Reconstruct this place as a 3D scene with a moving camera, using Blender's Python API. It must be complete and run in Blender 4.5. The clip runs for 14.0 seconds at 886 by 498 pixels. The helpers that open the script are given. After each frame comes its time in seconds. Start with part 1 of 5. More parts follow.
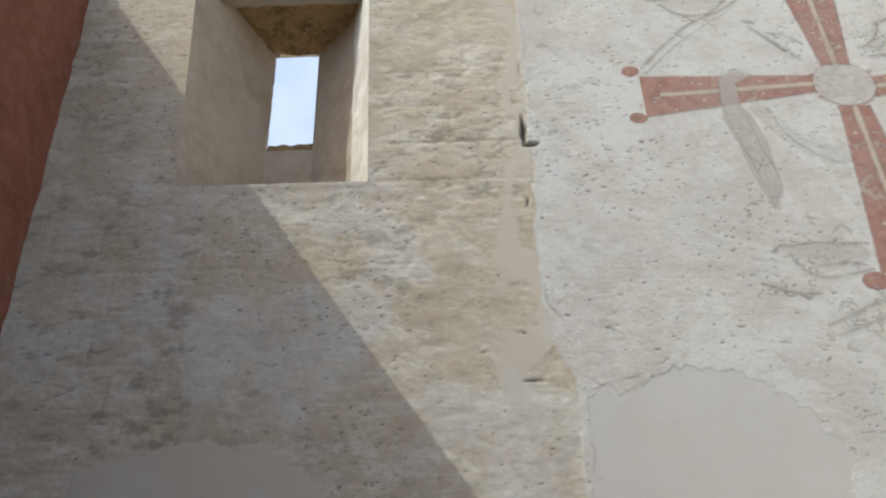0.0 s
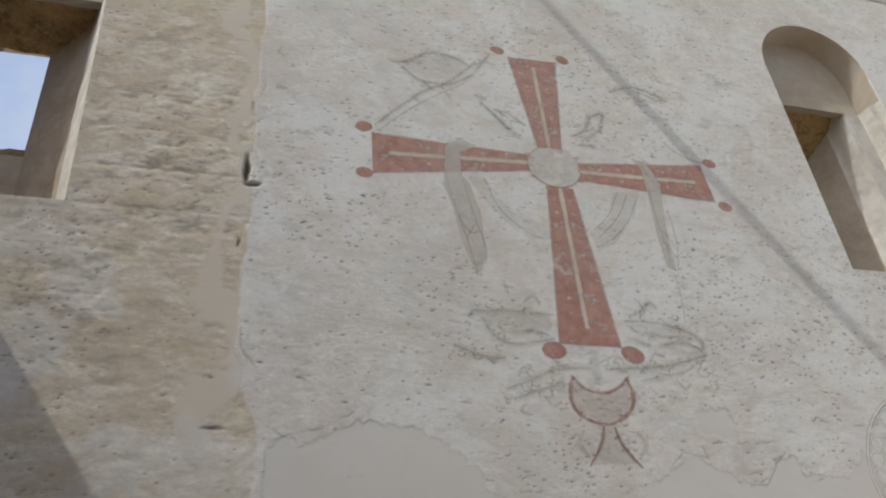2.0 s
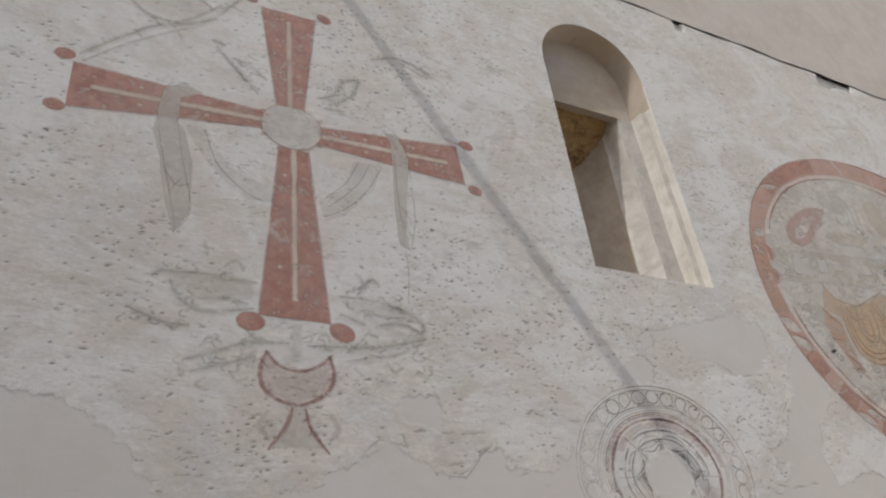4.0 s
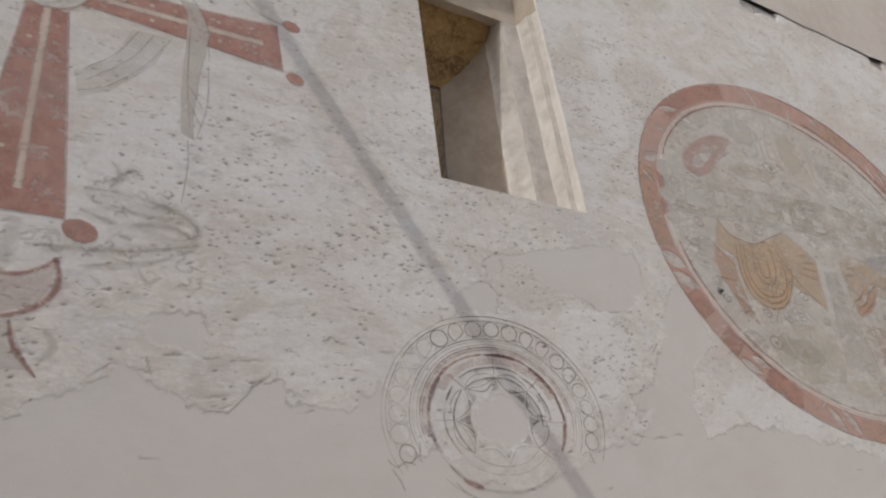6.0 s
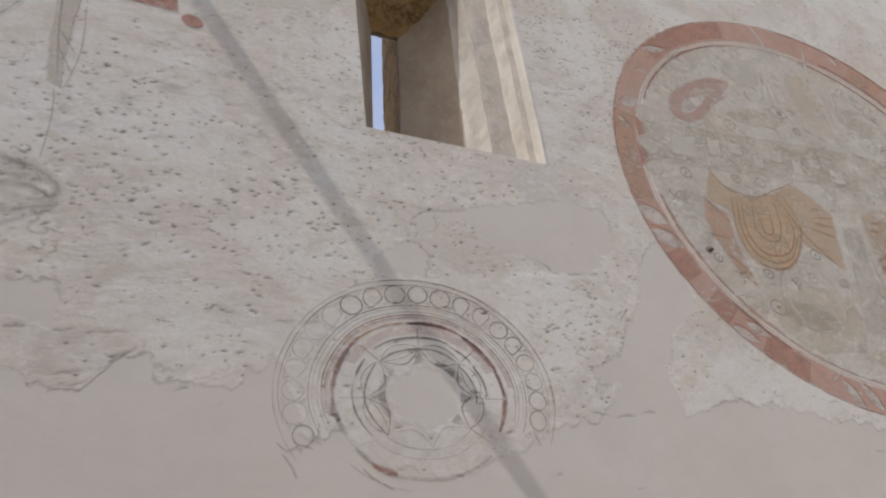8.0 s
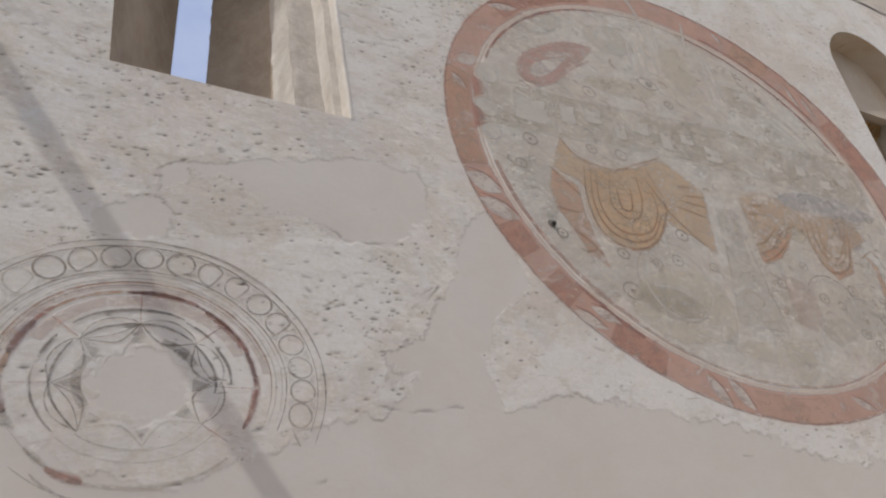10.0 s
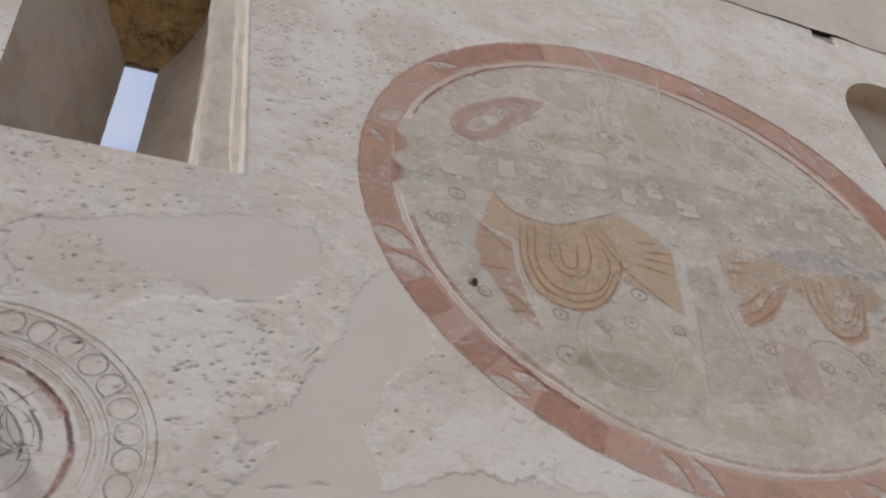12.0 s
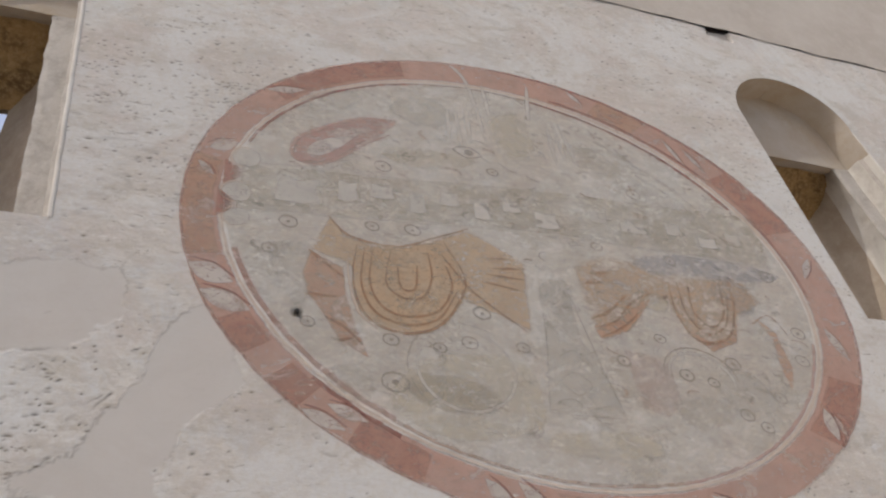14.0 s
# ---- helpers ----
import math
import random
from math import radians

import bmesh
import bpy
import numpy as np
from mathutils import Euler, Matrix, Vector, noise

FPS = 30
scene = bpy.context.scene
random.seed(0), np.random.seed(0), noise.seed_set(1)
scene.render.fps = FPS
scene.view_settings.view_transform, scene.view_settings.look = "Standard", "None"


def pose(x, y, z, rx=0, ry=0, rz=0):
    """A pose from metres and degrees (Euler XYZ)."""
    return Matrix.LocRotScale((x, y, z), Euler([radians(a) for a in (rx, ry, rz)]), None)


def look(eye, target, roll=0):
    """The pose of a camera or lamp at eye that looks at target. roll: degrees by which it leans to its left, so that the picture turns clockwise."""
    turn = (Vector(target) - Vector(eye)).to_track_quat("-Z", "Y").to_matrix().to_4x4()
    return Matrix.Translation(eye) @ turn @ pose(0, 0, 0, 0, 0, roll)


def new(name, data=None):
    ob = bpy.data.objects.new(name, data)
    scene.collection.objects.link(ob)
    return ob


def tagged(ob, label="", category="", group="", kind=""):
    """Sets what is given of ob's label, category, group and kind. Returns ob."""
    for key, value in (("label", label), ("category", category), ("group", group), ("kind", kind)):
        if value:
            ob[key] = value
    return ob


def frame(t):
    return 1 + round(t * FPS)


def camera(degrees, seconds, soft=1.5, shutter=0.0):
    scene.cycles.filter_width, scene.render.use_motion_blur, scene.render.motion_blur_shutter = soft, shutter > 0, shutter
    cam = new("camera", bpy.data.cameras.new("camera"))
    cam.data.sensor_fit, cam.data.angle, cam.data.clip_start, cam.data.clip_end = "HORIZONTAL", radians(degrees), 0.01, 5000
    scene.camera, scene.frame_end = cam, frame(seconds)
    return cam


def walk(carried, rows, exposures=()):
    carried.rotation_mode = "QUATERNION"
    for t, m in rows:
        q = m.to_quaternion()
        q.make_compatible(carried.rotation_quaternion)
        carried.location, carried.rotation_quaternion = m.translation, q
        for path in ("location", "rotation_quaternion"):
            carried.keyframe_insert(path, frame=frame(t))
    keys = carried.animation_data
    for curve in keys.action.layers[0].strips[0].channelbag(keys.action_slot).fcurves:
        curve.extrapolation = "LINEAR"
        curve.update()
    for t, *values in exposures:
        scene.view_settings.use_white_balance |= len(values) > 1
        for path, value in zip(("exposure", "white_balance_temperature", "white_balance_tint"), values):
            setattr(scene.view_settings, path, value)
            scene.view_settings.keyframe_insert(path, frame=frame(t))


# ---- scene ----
cam = camera(61.0, 14.0, soft=2.15)
# seconds, place in metres, turn in degrees
PATH = [
    (0, -0.000, 0.010, 1.503, 117.75, 1.29, 1.20),
    (0.5, 0.075, -0.036, 1.557, 118.03, 1.93, -4.72),
    (1, 0.160, -0.050, 1.558, 118.17, 2.38, -8.61),
    (1.5, 0.231, -0.054, 1.565, 118.54, 3.30, -12.67),
    (2, 0.454, -0.065, 1.553, 119.63, 3.31, -14.99),
    (2.5, 0.632, -0.031, 1.533, 121.55, 4.65, -16.34),
    (3, 0.776, 0.048, 1.532, 121.96, 3.72, -18.45),
    (3.5, 0.995, 0.145, 1.476, 123.01, 5.49, -22.40),
    (4, 1.328, 0.050, 1.505, 119.25, 4.24, -26.36),
    (4.2, 1.486, 0.019, 1.492, 118.99, 2.71, -27.71),
    (6.5, 2.545, 0.543, 1.557, 115.48, 3.73, -29.81),
    (7, 2.698, 0.691, 1.525, 116.78, 5.56, -25.64),
    (7.5, 2.876, 0.628, 1.553, 116.63, 5.15, -23.77),
    (8, 3.197, 0.485, 1.576, 115.26, 3.18, -24.73),
    (8.5, 3.447, 0.537, 1.555, 114.85, 3.29, -26.96),
    (9, 3.748, 0.642, 1.573, 115.42, 4.17, -28.35),
    (11.5, 4.837, 0.824, 1.453, 123.42, 3.15, -22.35),
    (12, 5.146, 0.780, 1.463, 126.08, 2.11, -20.27),
    (12.5, 5.422, 0.771, 1.494, 126.90, 2.15, -19.09),
    (13, 5.569, 0.729, 1.544, 126.25, 2.47, -21.80),
    (13.5, 5.764, 0.750, 1.488, 129.64, 4.04, -20.24),
    (14, 5.914, 0.533, 1.519, 126.93, 4.74, -18.13),
]
# seconds, stops, kelvin, tint
LIGHT = [(0.0, 0.60, 6500, 2), (0.5, 0.37, 6500, 3), (1.0, 0.29, 6500, 3), (2.0, 0.09, 6500, 5), (3.0, 0.06, 6500, 7), (4.2, 0.02, 6550, 9), (9.0, -0.02, 6650, 11), (14.0, -0.01, 6700, 12)]
walk(cam, [(t, pose(*p)) for t, *p in PATH], LIGHT)

# ---- world, sun, exposure ----
SUN_WAY = Vector((1.0, 0.50, -1.43)).normalized()
sky = bpy.data.worlds.new("sky")
scene.world = sky
sky.use_nodes = True
sky_nodes, sky_links = sky.node_tree.nodes, sky.node_tree.links
sky_tex = sky_nodes.new("ShaderNodeTexSky")
sky_tex.sky_type = "NISHITA"
sky_tex.sun_disc = False
sky_tex.sun_elevation = math.asin(-SUN_WAY.z)
sky_tex.sun_rotation = math.atan2(-SUN_WAY.x, -SUN_WAY.y)
sky_tex.air_density, sky_tex.dust_density, sky_tex.ozone_density = 1.0, 3.4, 1.0
sky_back = sky_nodes["Background"]
sky_back.inputs["Strength"].default_value = 0.15
sky_links.new(sky_tex.outputs["Color"], sky_back.inputs["Color"])
sun = new("sun", bpy.data.lights.new("sun", "SUN"))
sun.data.energy, sun.data.angle, sun.data.color = 2.0, radians(0.26), (1.0, 0.965, 0.92)
sun.matrix_world = look((-6, 0, 12), Vector((-6, 0, 12)) + SUN_WAY)


# ---- materials ----
def nodes_of(name):
    m = bpy.data.materials.new(name)
    m.use_nodes = True
    t = m.node_tree
    return m, t, t.nodes["Principled BSDF"], t.nodes["Material Output"]


def noise_node(t, scale, detail=6.0, rough=0.6, stretch=(1, 1, 1), warp=0.0):
    co = t.nodes.new("ShaderNodeTexCoord")
    mp = t.nodes.new("ShaderNodeMapping")
    mp.inputs["Scale"].default_value = stretch
    n = t.nodes.new("ShaderNodeTexNoise")
    n.inputs["Scale"].default_value, n.inputs["Detail"].default_value = scale, detail
    n.inputs["Roughness"].default_value, n.inputs["Distortion"].default_value = rough, warp
    t.links.new(co.outputs["Object"], mp.inputs["Vector"])
    t.links.new(mp.outputs["Vector"], n.inputs["Vector"])
    return n.outputs["Fac"]


def step_node(t, value, lo, hi, out_lo=0.0, out_hi=1.0):
    r = t.nodes.new("ShaderNodeMapRange")
    r.interpolation_type = "SMOOTHSTEP"
    for key, v in zip(("From Min", "From Max", "To Min", "To Max"), (lo, hi, out_lo, out_hi)):
        r.inputs[key].default_value = v
    t.links.new(value, r.inputs["Value"])
    return r.outputs["Result"]


def math_node(t, op, a, b):
    n = t.nodes.new("ShaderNodeMath")
    n.operation = op
    n.use_clamp = op in ("MULTIPLY", "ADD")
    for k, v in enumerate((a, b)):
        if isinstance(v, (int, float)):
            n.inputs[k].default_value = v
        else:
            t.links.new(v, n.inputs[k])
    return n.outputs[0]


def mix_node(t, fac, a, b, blend="MIX"):
    n = t.nodes.new("ShaderNodeMix")
    n.data_type, n.blend_type = "RGBA", blend
    if isinstance(fac, (int, float)):
        n.inputs[0].default_value = fac
    else:
        t.links.new(fac, n.inputs[0])
    for k, v in ((6, a), (7, b)):
        if isinstance(v, tuple):
            n.inputs[k].default_value = (*v, 1)
        else:
            t.links.new(v, n.inputs[k])
    return n.outputs[2]


def bump_node(t, heights, bsdf):
    last = None
    for value, strength, dist in heights:
        b = t.nodes.new("ShaderNodeBump")
        b.inputs["Strength"].default_value, b.inputs["Distance"].default_value = strength, dist
        t.links.new(value, b.inputs["Height"])
        if last is not None:
            t.links.new(last, b.inputs["Normal"])
        last = b.outputs["Normal"]
    t.links.new(last, bsdf.inputs["Normal"])


def attribute(t, name):
    n = t.nodes.new("ShaderNodeAttribute")
    n.attribute_name = name
    return n.outputs["Fac"]


def mottled(name, base, dark, light, scale=3.0, fine=60.0, rough=0.9, bump=0.5, stretch=(1, 1, 1)):
    """A plastered or stony surface: stains at two scales, grain and a fine relief."""
    m, t, bsdf, _ = nodes_of(name)
    big = step_node(t, noise_node(t, scale, 5, 0.65, stretch, 0.4), 0.38, 0.68)
    mid = step_node(t, noise_node(t, scale * 5, 5, 0.7, stretch), 0.42, 0.7)
    col = mix_node(t, math_node(t, "MULTIPLY", big, 0.7), base, dark)
    col = mix_node(t, math_node(t, "MULTIPLY", mid, 0.5), col, light)
    t.links.new(col, bsdf.inputs["Base Color"])
    bsdf.inputs["Roughness"].default_value = rough
    bsdf.inputs["Specular IOR Level"].default_value = 0.2
    bump_node(t, [(noise_node(t, fine, 6, 0.65, stretch), bump, 0.006), (noise_node(t, fine / 6, 4, 0.6, stretch), bump, 0.02)], bsdf)
    return m


def wall_material():
    """Old lime plaster over stone: bare stone, grey-white plaster and smooth beige repairs by the masks of the mesh."""
    m, t, bsdf, _ = nodes_of("old_wall_plaster")
    stone, patch, dirt_shade, block = (attribute(t, k) for k in ("stone", "patch", "dirt_shade", "block"))
    big = step_node(t, noise_node(t, 1.1, 5, 0.6, warp=0.6), 0.35, 0.7)
    mid = step_node(t, noise_node(t, 6, 7, 0.74, (0.9, 1, 1.4), 0.7), 0.42, 0.66)
    fine = noise_node(t, 45, 5, 0.7)
    streak = step_node(t, noise_node(t, 5, 9, 0.78, (0.7, 1, 1.5), 0.25), 0.46, 0.62)
    # grey-white plaster with warm and cool stains
    lime = mix_node(t, math_node(t, "MULTIPLY", big, 0.55), LIME, LIME_WARM)
    lime = mix_node(t, math_node(t, "MULTIPLY", mid, 0.45), lime, LIME_GREY)
    cool = step_node(t, noise_node(t, 3.3, 7, 0.7, warp=0.6), 0.46, 0.62)
    lime = mix_node(t, math_node(t, "MULTIPLY", cool, 0.7), lime, LIME_COOL)
    stain = step_node(t, noise_node(t, 1.7, 9, 0.74, (0.8, 1, 1.2), 0.5), 0.42, 0.62, 0.0, 0.6)
    lime = mix_node(t, stain, lime, LIME_STAIN)
    rosy = step_node(t, noise_node(t, 2.6, 7, 0.7, warp=0.7), 0.44, 0.62, 0.0, 0.5)
    lime = mix_node(t, rosy, lime, LIME_ROSY)
    scuff = step_node(t, noise_node(t, 15, 7, 0.76, (0.6, 1, 1.6), 0.5), 0.45, 0.60, 0.0, 0.48)
    lime = mix_node(t, scuff, lime, LIME_GREY)
    crumb = step_node(t, noise_node(t, 42, 6, 0.75, (0.7, 1, 1.3)), 0.46, 0.62, 0.0, 0.30)
    lime = mix_node(t, crumb, lime, LIME_STAIN)
    bright = step_node(t, noise_node(t, 21, 6, 0.75, (0.7, 1, 1.4), 0.4), 0.54, 0.66, 0.0, 0.42)
    lime = mix_node(t, bright, lime, LIME_BRIGHT)
    # clouds of cleaner and dirtier plaster
    clean = step_node(t, noise_node(t, 0.85, 9, 0.72, (0.9, 1, 1.2), 0.8), 0.45, 0.58, 0.0, 0.75)
    lime = mix_node(t, clean, lime, LIME_CLEAN)
    drab = step_node(t, noise_node(t, 3.7, 8, 0.76, (0.8, 1, 1.5), 0.9), 0.53, 0.64, 0.0, 0.55)
    lime = mix_node(t, drab, lime, LIME_DRAB)
    # bare stone with whitewash left on it
    rock = mix_node(t, block, STONE, STONE_DARK)
    rock = mix_node(t, math_node(t, "MULTIPLY", mid, 0.5), rock, STONE_OCHRE)
    rock = mix_node(t, math_node(t, "MULTIPLY", streak, 0.75), rock, STONE_WASH)
    # smooth repair mortar
    mortar = mix_node(t, math_node(t, "MULTIPLY", big, 0.5), MORTAR, MORTAR_WARM)
    mortar = mix_node(t, math_node(t, "MULTIPLY", mid, 0.18), mortar, LIME_GREY)
    rock = mix_node(t, math_node(t, "MULTIPLY", scuff, 0.8), rock, STONE_DARK)
    rock = mix_node(t, math_node(t, "MULTIPLY", crumb, 0.9), rock, STONE_DARK)
    rock = mix_node(t, math_node(t, "MULTIPLY", bright, 0.8), rock, LIME_BRIGHT)
    moss = step_node(t, noise_node(t, 2.3, 6, 0.7, warp=0.5), 0.5, 0.68, 0.0, 0.4)
    rock = mix_node(t, moss, rock, STONE_OCHRE)
    mortar = mix_node(t, stone, mortar, MORTAR_BEIGE)
    mortar = mix_node(t, math_node(t, "MULTIPLY", stain, 0.35), mortar, LIME_STAIN)
    mortar = mix_node(t, math_node(t, "MULTIPLY", rosy, 0.2), mortar, LIME_ROSY)
    col = mix_node(t, stone, lime, rock)
    col = mix_node(t, patch, col, mortar)
    # dark tint for dirt and for the shade in pits and hollows
    col = mix_node(t, dirt_shade, col, DIRT_SHADE)
    grain = math_node(t, "MULTIPLY", step_node(t, fine, 0.4, 0.75), step_node(t, patch, 0, 1, 0.28, 0.06))
    col = mix_node(t, grain, col, STONE_OCHRE)
    # soot-grey flecks and scuffs, lying along the wall
    fleck = step_node(t, noise_node(t, 24, 4, 0.75, (0.55, 1, 1.7), 0.6), 0.60, 0.67)
    where = step_node(t, noise_node(t, 2.2, 4, 0.6), 0.40, 0.60, 0.12, 0.75)
    fleck = math_node(t, "MULTIPLY", math_node(t, "MULTIPLY", fleck, where), step_node(t, patch, 0, 1, 1.0, 0.08))
    col = mix_node(t, fleck, col, FLECK)
    t.links.new(col, bsdf.inputs["Base Color"])
    bsdf.inputs["Roughness"].default_value = 0.92
    bsdf.inputs["Specular IOR Level"].default_value = 0.15
    keep = step_node(t, patch, 0.0, 1.0, 1.0, 0.22)
    relief = math_node(t, "MULTIPLY", noise_node(t, 38, 7, 0.72, (0.8, 1, 1.5)), keep)
    bump_node(t, [(relief, 0.42, 0.008), (fine, 0.25, 0.002)], bsdf)
    return m


def paint(name, colour, second, cover=0.8, worn=0.5):
    """Thin lime paint: mottled, with flakes lost so that the plaster shows through."""
    m, t, bsdf, out = nodes_of(name)
    mid = step_node(t, noise_node(t, 14, 6, 0.7), 0.38, 0.68)
    t.links.new(mix_node(t, mid, colour, second), bsdf.inputs["Base Color"])
    bsdf.inputs["Roughness"].default_value = 0.9
    bsdf.inputs["Specular IOR Level"].default_value = 0.15
    bump_node(t, [(noise_node(t, 38, 7, 0.72, (0.8, 1, 1.5)), 0.3, 0.008)], bsdf)
    flakes = step_node(t, noise_node(t, 30, 8, 0.8, (0.8, 1, 1.5), 0.4), worn - 0.06, worn + 0.10, 1.0, 0.12)
    blotch = step_node(t, noise_node(t, 6, 6, 0.72, (0.9, 1, 1.3), 0.5), worn - 0.10, worn + 0.16, 1.0, 0.25)
    thin = step_node(t, noise_node(t, 2.1, 4, 0.6), 0.3, 0.7, cover, cover * 0.7)
    show = math_node(t, "MULTIPLY", thin, math_node(t, "MULTIPLY", flakes, blotch))
    # the rim of a coat is frayed
    ragged = math_node(t, "ADD", math_node(t, "MULTIPLY", attribute(t, "rim"), 0.62), math_node(t, "MULTIPLY", noise_node(t, 55, 6, 0.8, (0.8, 1, 1.3), 0.3), 0.75))
    show = math_node(t, "MULTIPLY", show, step_node(t, ragged, 0.48, 0.95, 1.0, 0.0))
    clear = t.nodes.new("ShaderNodeBsdfTransparent")
    mix = t.nodes.new("ShaderNodeMixShader")
    t.links.new(show, mix.inputs[0])
    t.links.new(clear.outputs[0], mix.inputs[1])
    t.links.new(bsdf.outputs[0], mix.inputs[2])
    t.links.new(mix.outputs[0], out.inputs["Surface"])
    return m


LIME, LIME_WARM, LIME_GREY, LIME_COOL = (0.66, 0.645, 0.605), (0.61, 0.56, 0.505), (0.49, 0.465, 0.43), (0.585, 0.61, 0.62)
LIME_BRIGHT, LIME_CLEAN, LIME_DRAB = (0.72, 0.71, 0.675), (0.64, 0.645, 0.63), (0.47, 0.44, 0.385)
FLECK, LIME_STAIN, LIME_ROSY, MORTAR_BEIGE = (0.25, 0.22, 0.18), (0.455, 0.42, 0.375), (0.565, 0.50, 0.465), (0.53, 0.475, 0.40)
STONE, STONE_DARK, STONE_OCHRE, STONE_WASH = (0.53, 0.465, 0.38), (0.43, 0.37, 0.295), (0.50, 0.43, 0.305), (0.68, 0.65, 0.58)
MORTAR, MORTAR_WARM, DIRT_SHADE = (0.555, 0.54, 0.51), (0.54, 0.50, 0.46), (0.085, 0.072, 0.058)
WALL = wall_material()
# embrasure plaster, its brown darkened to carry the shade inside the window
SHADED_REVEAL = mottled("shaded_reveal_plaster", (0.45, 0.385, 0.31), (0.33, 0.265, 0.20), (0.51, 0.45, 0.38), 2.2, 45, bump=0.35)
LUNETTE = mottled("lunette_plaster", (0.43, 0.385, 0.33), (0.37, 0.29, 0.19), (0.47, 0.43, 0.38), 1.6, 45, bump=0.2)
CEILING_ROCK = mottled("brown_rock", (0.33, 0.22, 0.105), (0.085, 0.05, 0.025), (0.50, 0.37, 0.21), 8, 30, bump=1.0)
MOULDING = mottled("moulding_plaster", (0.66, 0.64, 0.595), (0.46, 0.43, 0.385), (0.67, 0.65, 0.61), 4, 50, bump=0.4)
# rough grey plaster, darkened in colour for faces that catch less sun
SHADED_FILLET = mottled("shaded_fillet_plaster", (0.46, 0.435, 0.40), (0.34, 0.315, 0.28), (0.52, 0.50, 0.465), 7, 40, bump=0.9)
RED_WALL = mottled("red_plaster", (0.25, 0.095, 0.062), (0.16, 0.065, 0.045), (0.32, 0.16, 0.11), 2.5, 40, bump=0.6)
UPPER = mottled("upper_plaster", (0.50, 0.46, 0.41), (0.43, 0.385, 0.335), (0.55, 0.515, 0.465), 1.5, 40, bump=0.3)
SAND = mottled("sandy_paving", (0.55, 0.49, 0.41), (0.47, 0.41, 0.335), (0.61, 0.56, 0.48), 1.2, 30, bump=0.5)
ROPE = mottled("dark_cable", (0.05, 0.045, 0.04), (0.03, 0.03, 0.03), (0.08, 0.07, 0.06), 20, 80)
RED = paint("red_paint", (0.465, 0.255, 0.205), (0.335, 0.165, 0.128), 0.80, 0.61)
RED_DARK = paint("dark_red_paint", (0.28, 0.11, 0.09), (0.38, 0.19, 0.15), 0.72, 0.57)
RED_PALE = paint("pale_red_paint", (0.56, 0.385, 0.315), (0.52, 0.37, 0.29), 0.70, 0.58)
CREAM = paint("cream_paint", (0.66, 0.56, 0.46), (0.62, 0.51, 0.41), 0.8, 0.58)
ORANGE = paint("orange_paint", (0.57, 0.425, 0.29), (0.56, 0.455, 0.335), 0.74, 0.57)
ORANGE_DEEP = paint("deep_orange_paint", (0.53, 0.345, 0.255), (0.52, 0.385, 0.29), 0.70, 0.57)
OCHRE_WASH = paint("ochre_wash_paint", (0.66, 0.60, 0.48), (0.60, 0.55, 0.47), 0.45, 0.58)
MAROON = paint("maroon_paint", (0.13, 0.045, 0.042), (0.22, 0.09, 0.075), 0.74, 0.57)
BROWN_LINE = paint("brown_line_paint", (0.33, 0.18, 0.10), (0.42, 0.27, 0.17), 0.75, 0.56)
GREY_LINE = paint("grey_line_paint", (0.27, 0.235, 0.2), (0.34, 0.3, 0.26), 0.72, 0.565)
GREY_WASH = paint("grey_wash_paint", (0.44, 0.40, 0.345), (0.49, 0.45, 0.39), 0.26, 0.62)
PINK_WASH = paint("pink_wash_paint", (0.50, 0.31, 0.275), (0.53, 0.40, 0.35), 0.62, 0.57)
GROUND_WASH = paint("grey_ground_paint", (0.52, 0.47, 0.40), (0.57, 0.53, 0.465), 0.44, 0.56)
GREEN_WASH = paint("olive_ground_paint", (0.53, 0.49, 0.40), (0.50, 0.455, 0.375), 0.36, 0.54)
BLUE_WASH = paint("blue_grey_paint", (0.36, 0.37, 0.42), (0.44, 0.43, 0.44), 0.42, 0.54)
FAINT_LINE = paint("faint_line_paint", (0.34, 0.30, 0.26), (0.42, 0.37, 0.32), 0.45, 0.56)
ORANGE_WORN = paint("worn_orange_paint", (0.55, 0.40, 0.28), (0.56, 0.455, 0.35), 0.60, 0.54)
PALE_WASH = paint("pale_wash_paint", (0.62, 0.59, 0.53), (0.57, 0.53, 0.47), 0.5, 0.56)
WHITE_PAINT = paint("white_paint", (0.66, 0.63, 0.58), (0.60, 0.57, 0.52), 0.75, 0.56)
RED_EDGE = paint("red_edge_paint", (0.40, 0.19, 0.15), (0.45, 0.24, 0.19), 0.5, 0.58)
CREAM_LINE = paint("cream_line_paint", (0.66, 0.57, 0.48), (0.61, 0.51, 0.42), 0.84, 0.62)
HUB_LINE = paint("hub_line_paint", (0.42, 0.30, 0.24), (0.50, 0.38, 0.31), 0.55, 0.56)
CLOTH = paint("painted_cloth_grey", (0.55, 0.51, 0.455), (0.60, 0.565, 0.51), 0.70, 0.60)
SKETCH_LINE = paint("sketch_line_paint", (0.36, 0.32, 0.27), (0.44, 0.39, 0.33), 0.33, 0.56)
SKETCH_WASH = paint("sketch_wash_paint", (0.46, 0.42, 0.36), (0.50, 0.455, 0.39), 0.20, 0.57)
BOWL_WASH = paint("bowl_wash_paint", (0.56, 0.46, 0.42), (0.55, 0.49, 0.45), 0.42, 0.58)
SOOT_WASH = paint("soot_wash_paint", (0.30, 0.27, 0.24), (0.38, 0.34, 0.30), 0.46, 0.56)
BLACK_LINE = paint("black_line_paint", (0.15, 0.13, 0.115), (0.24, 0.21, 0.185), 0.78, 0.58)
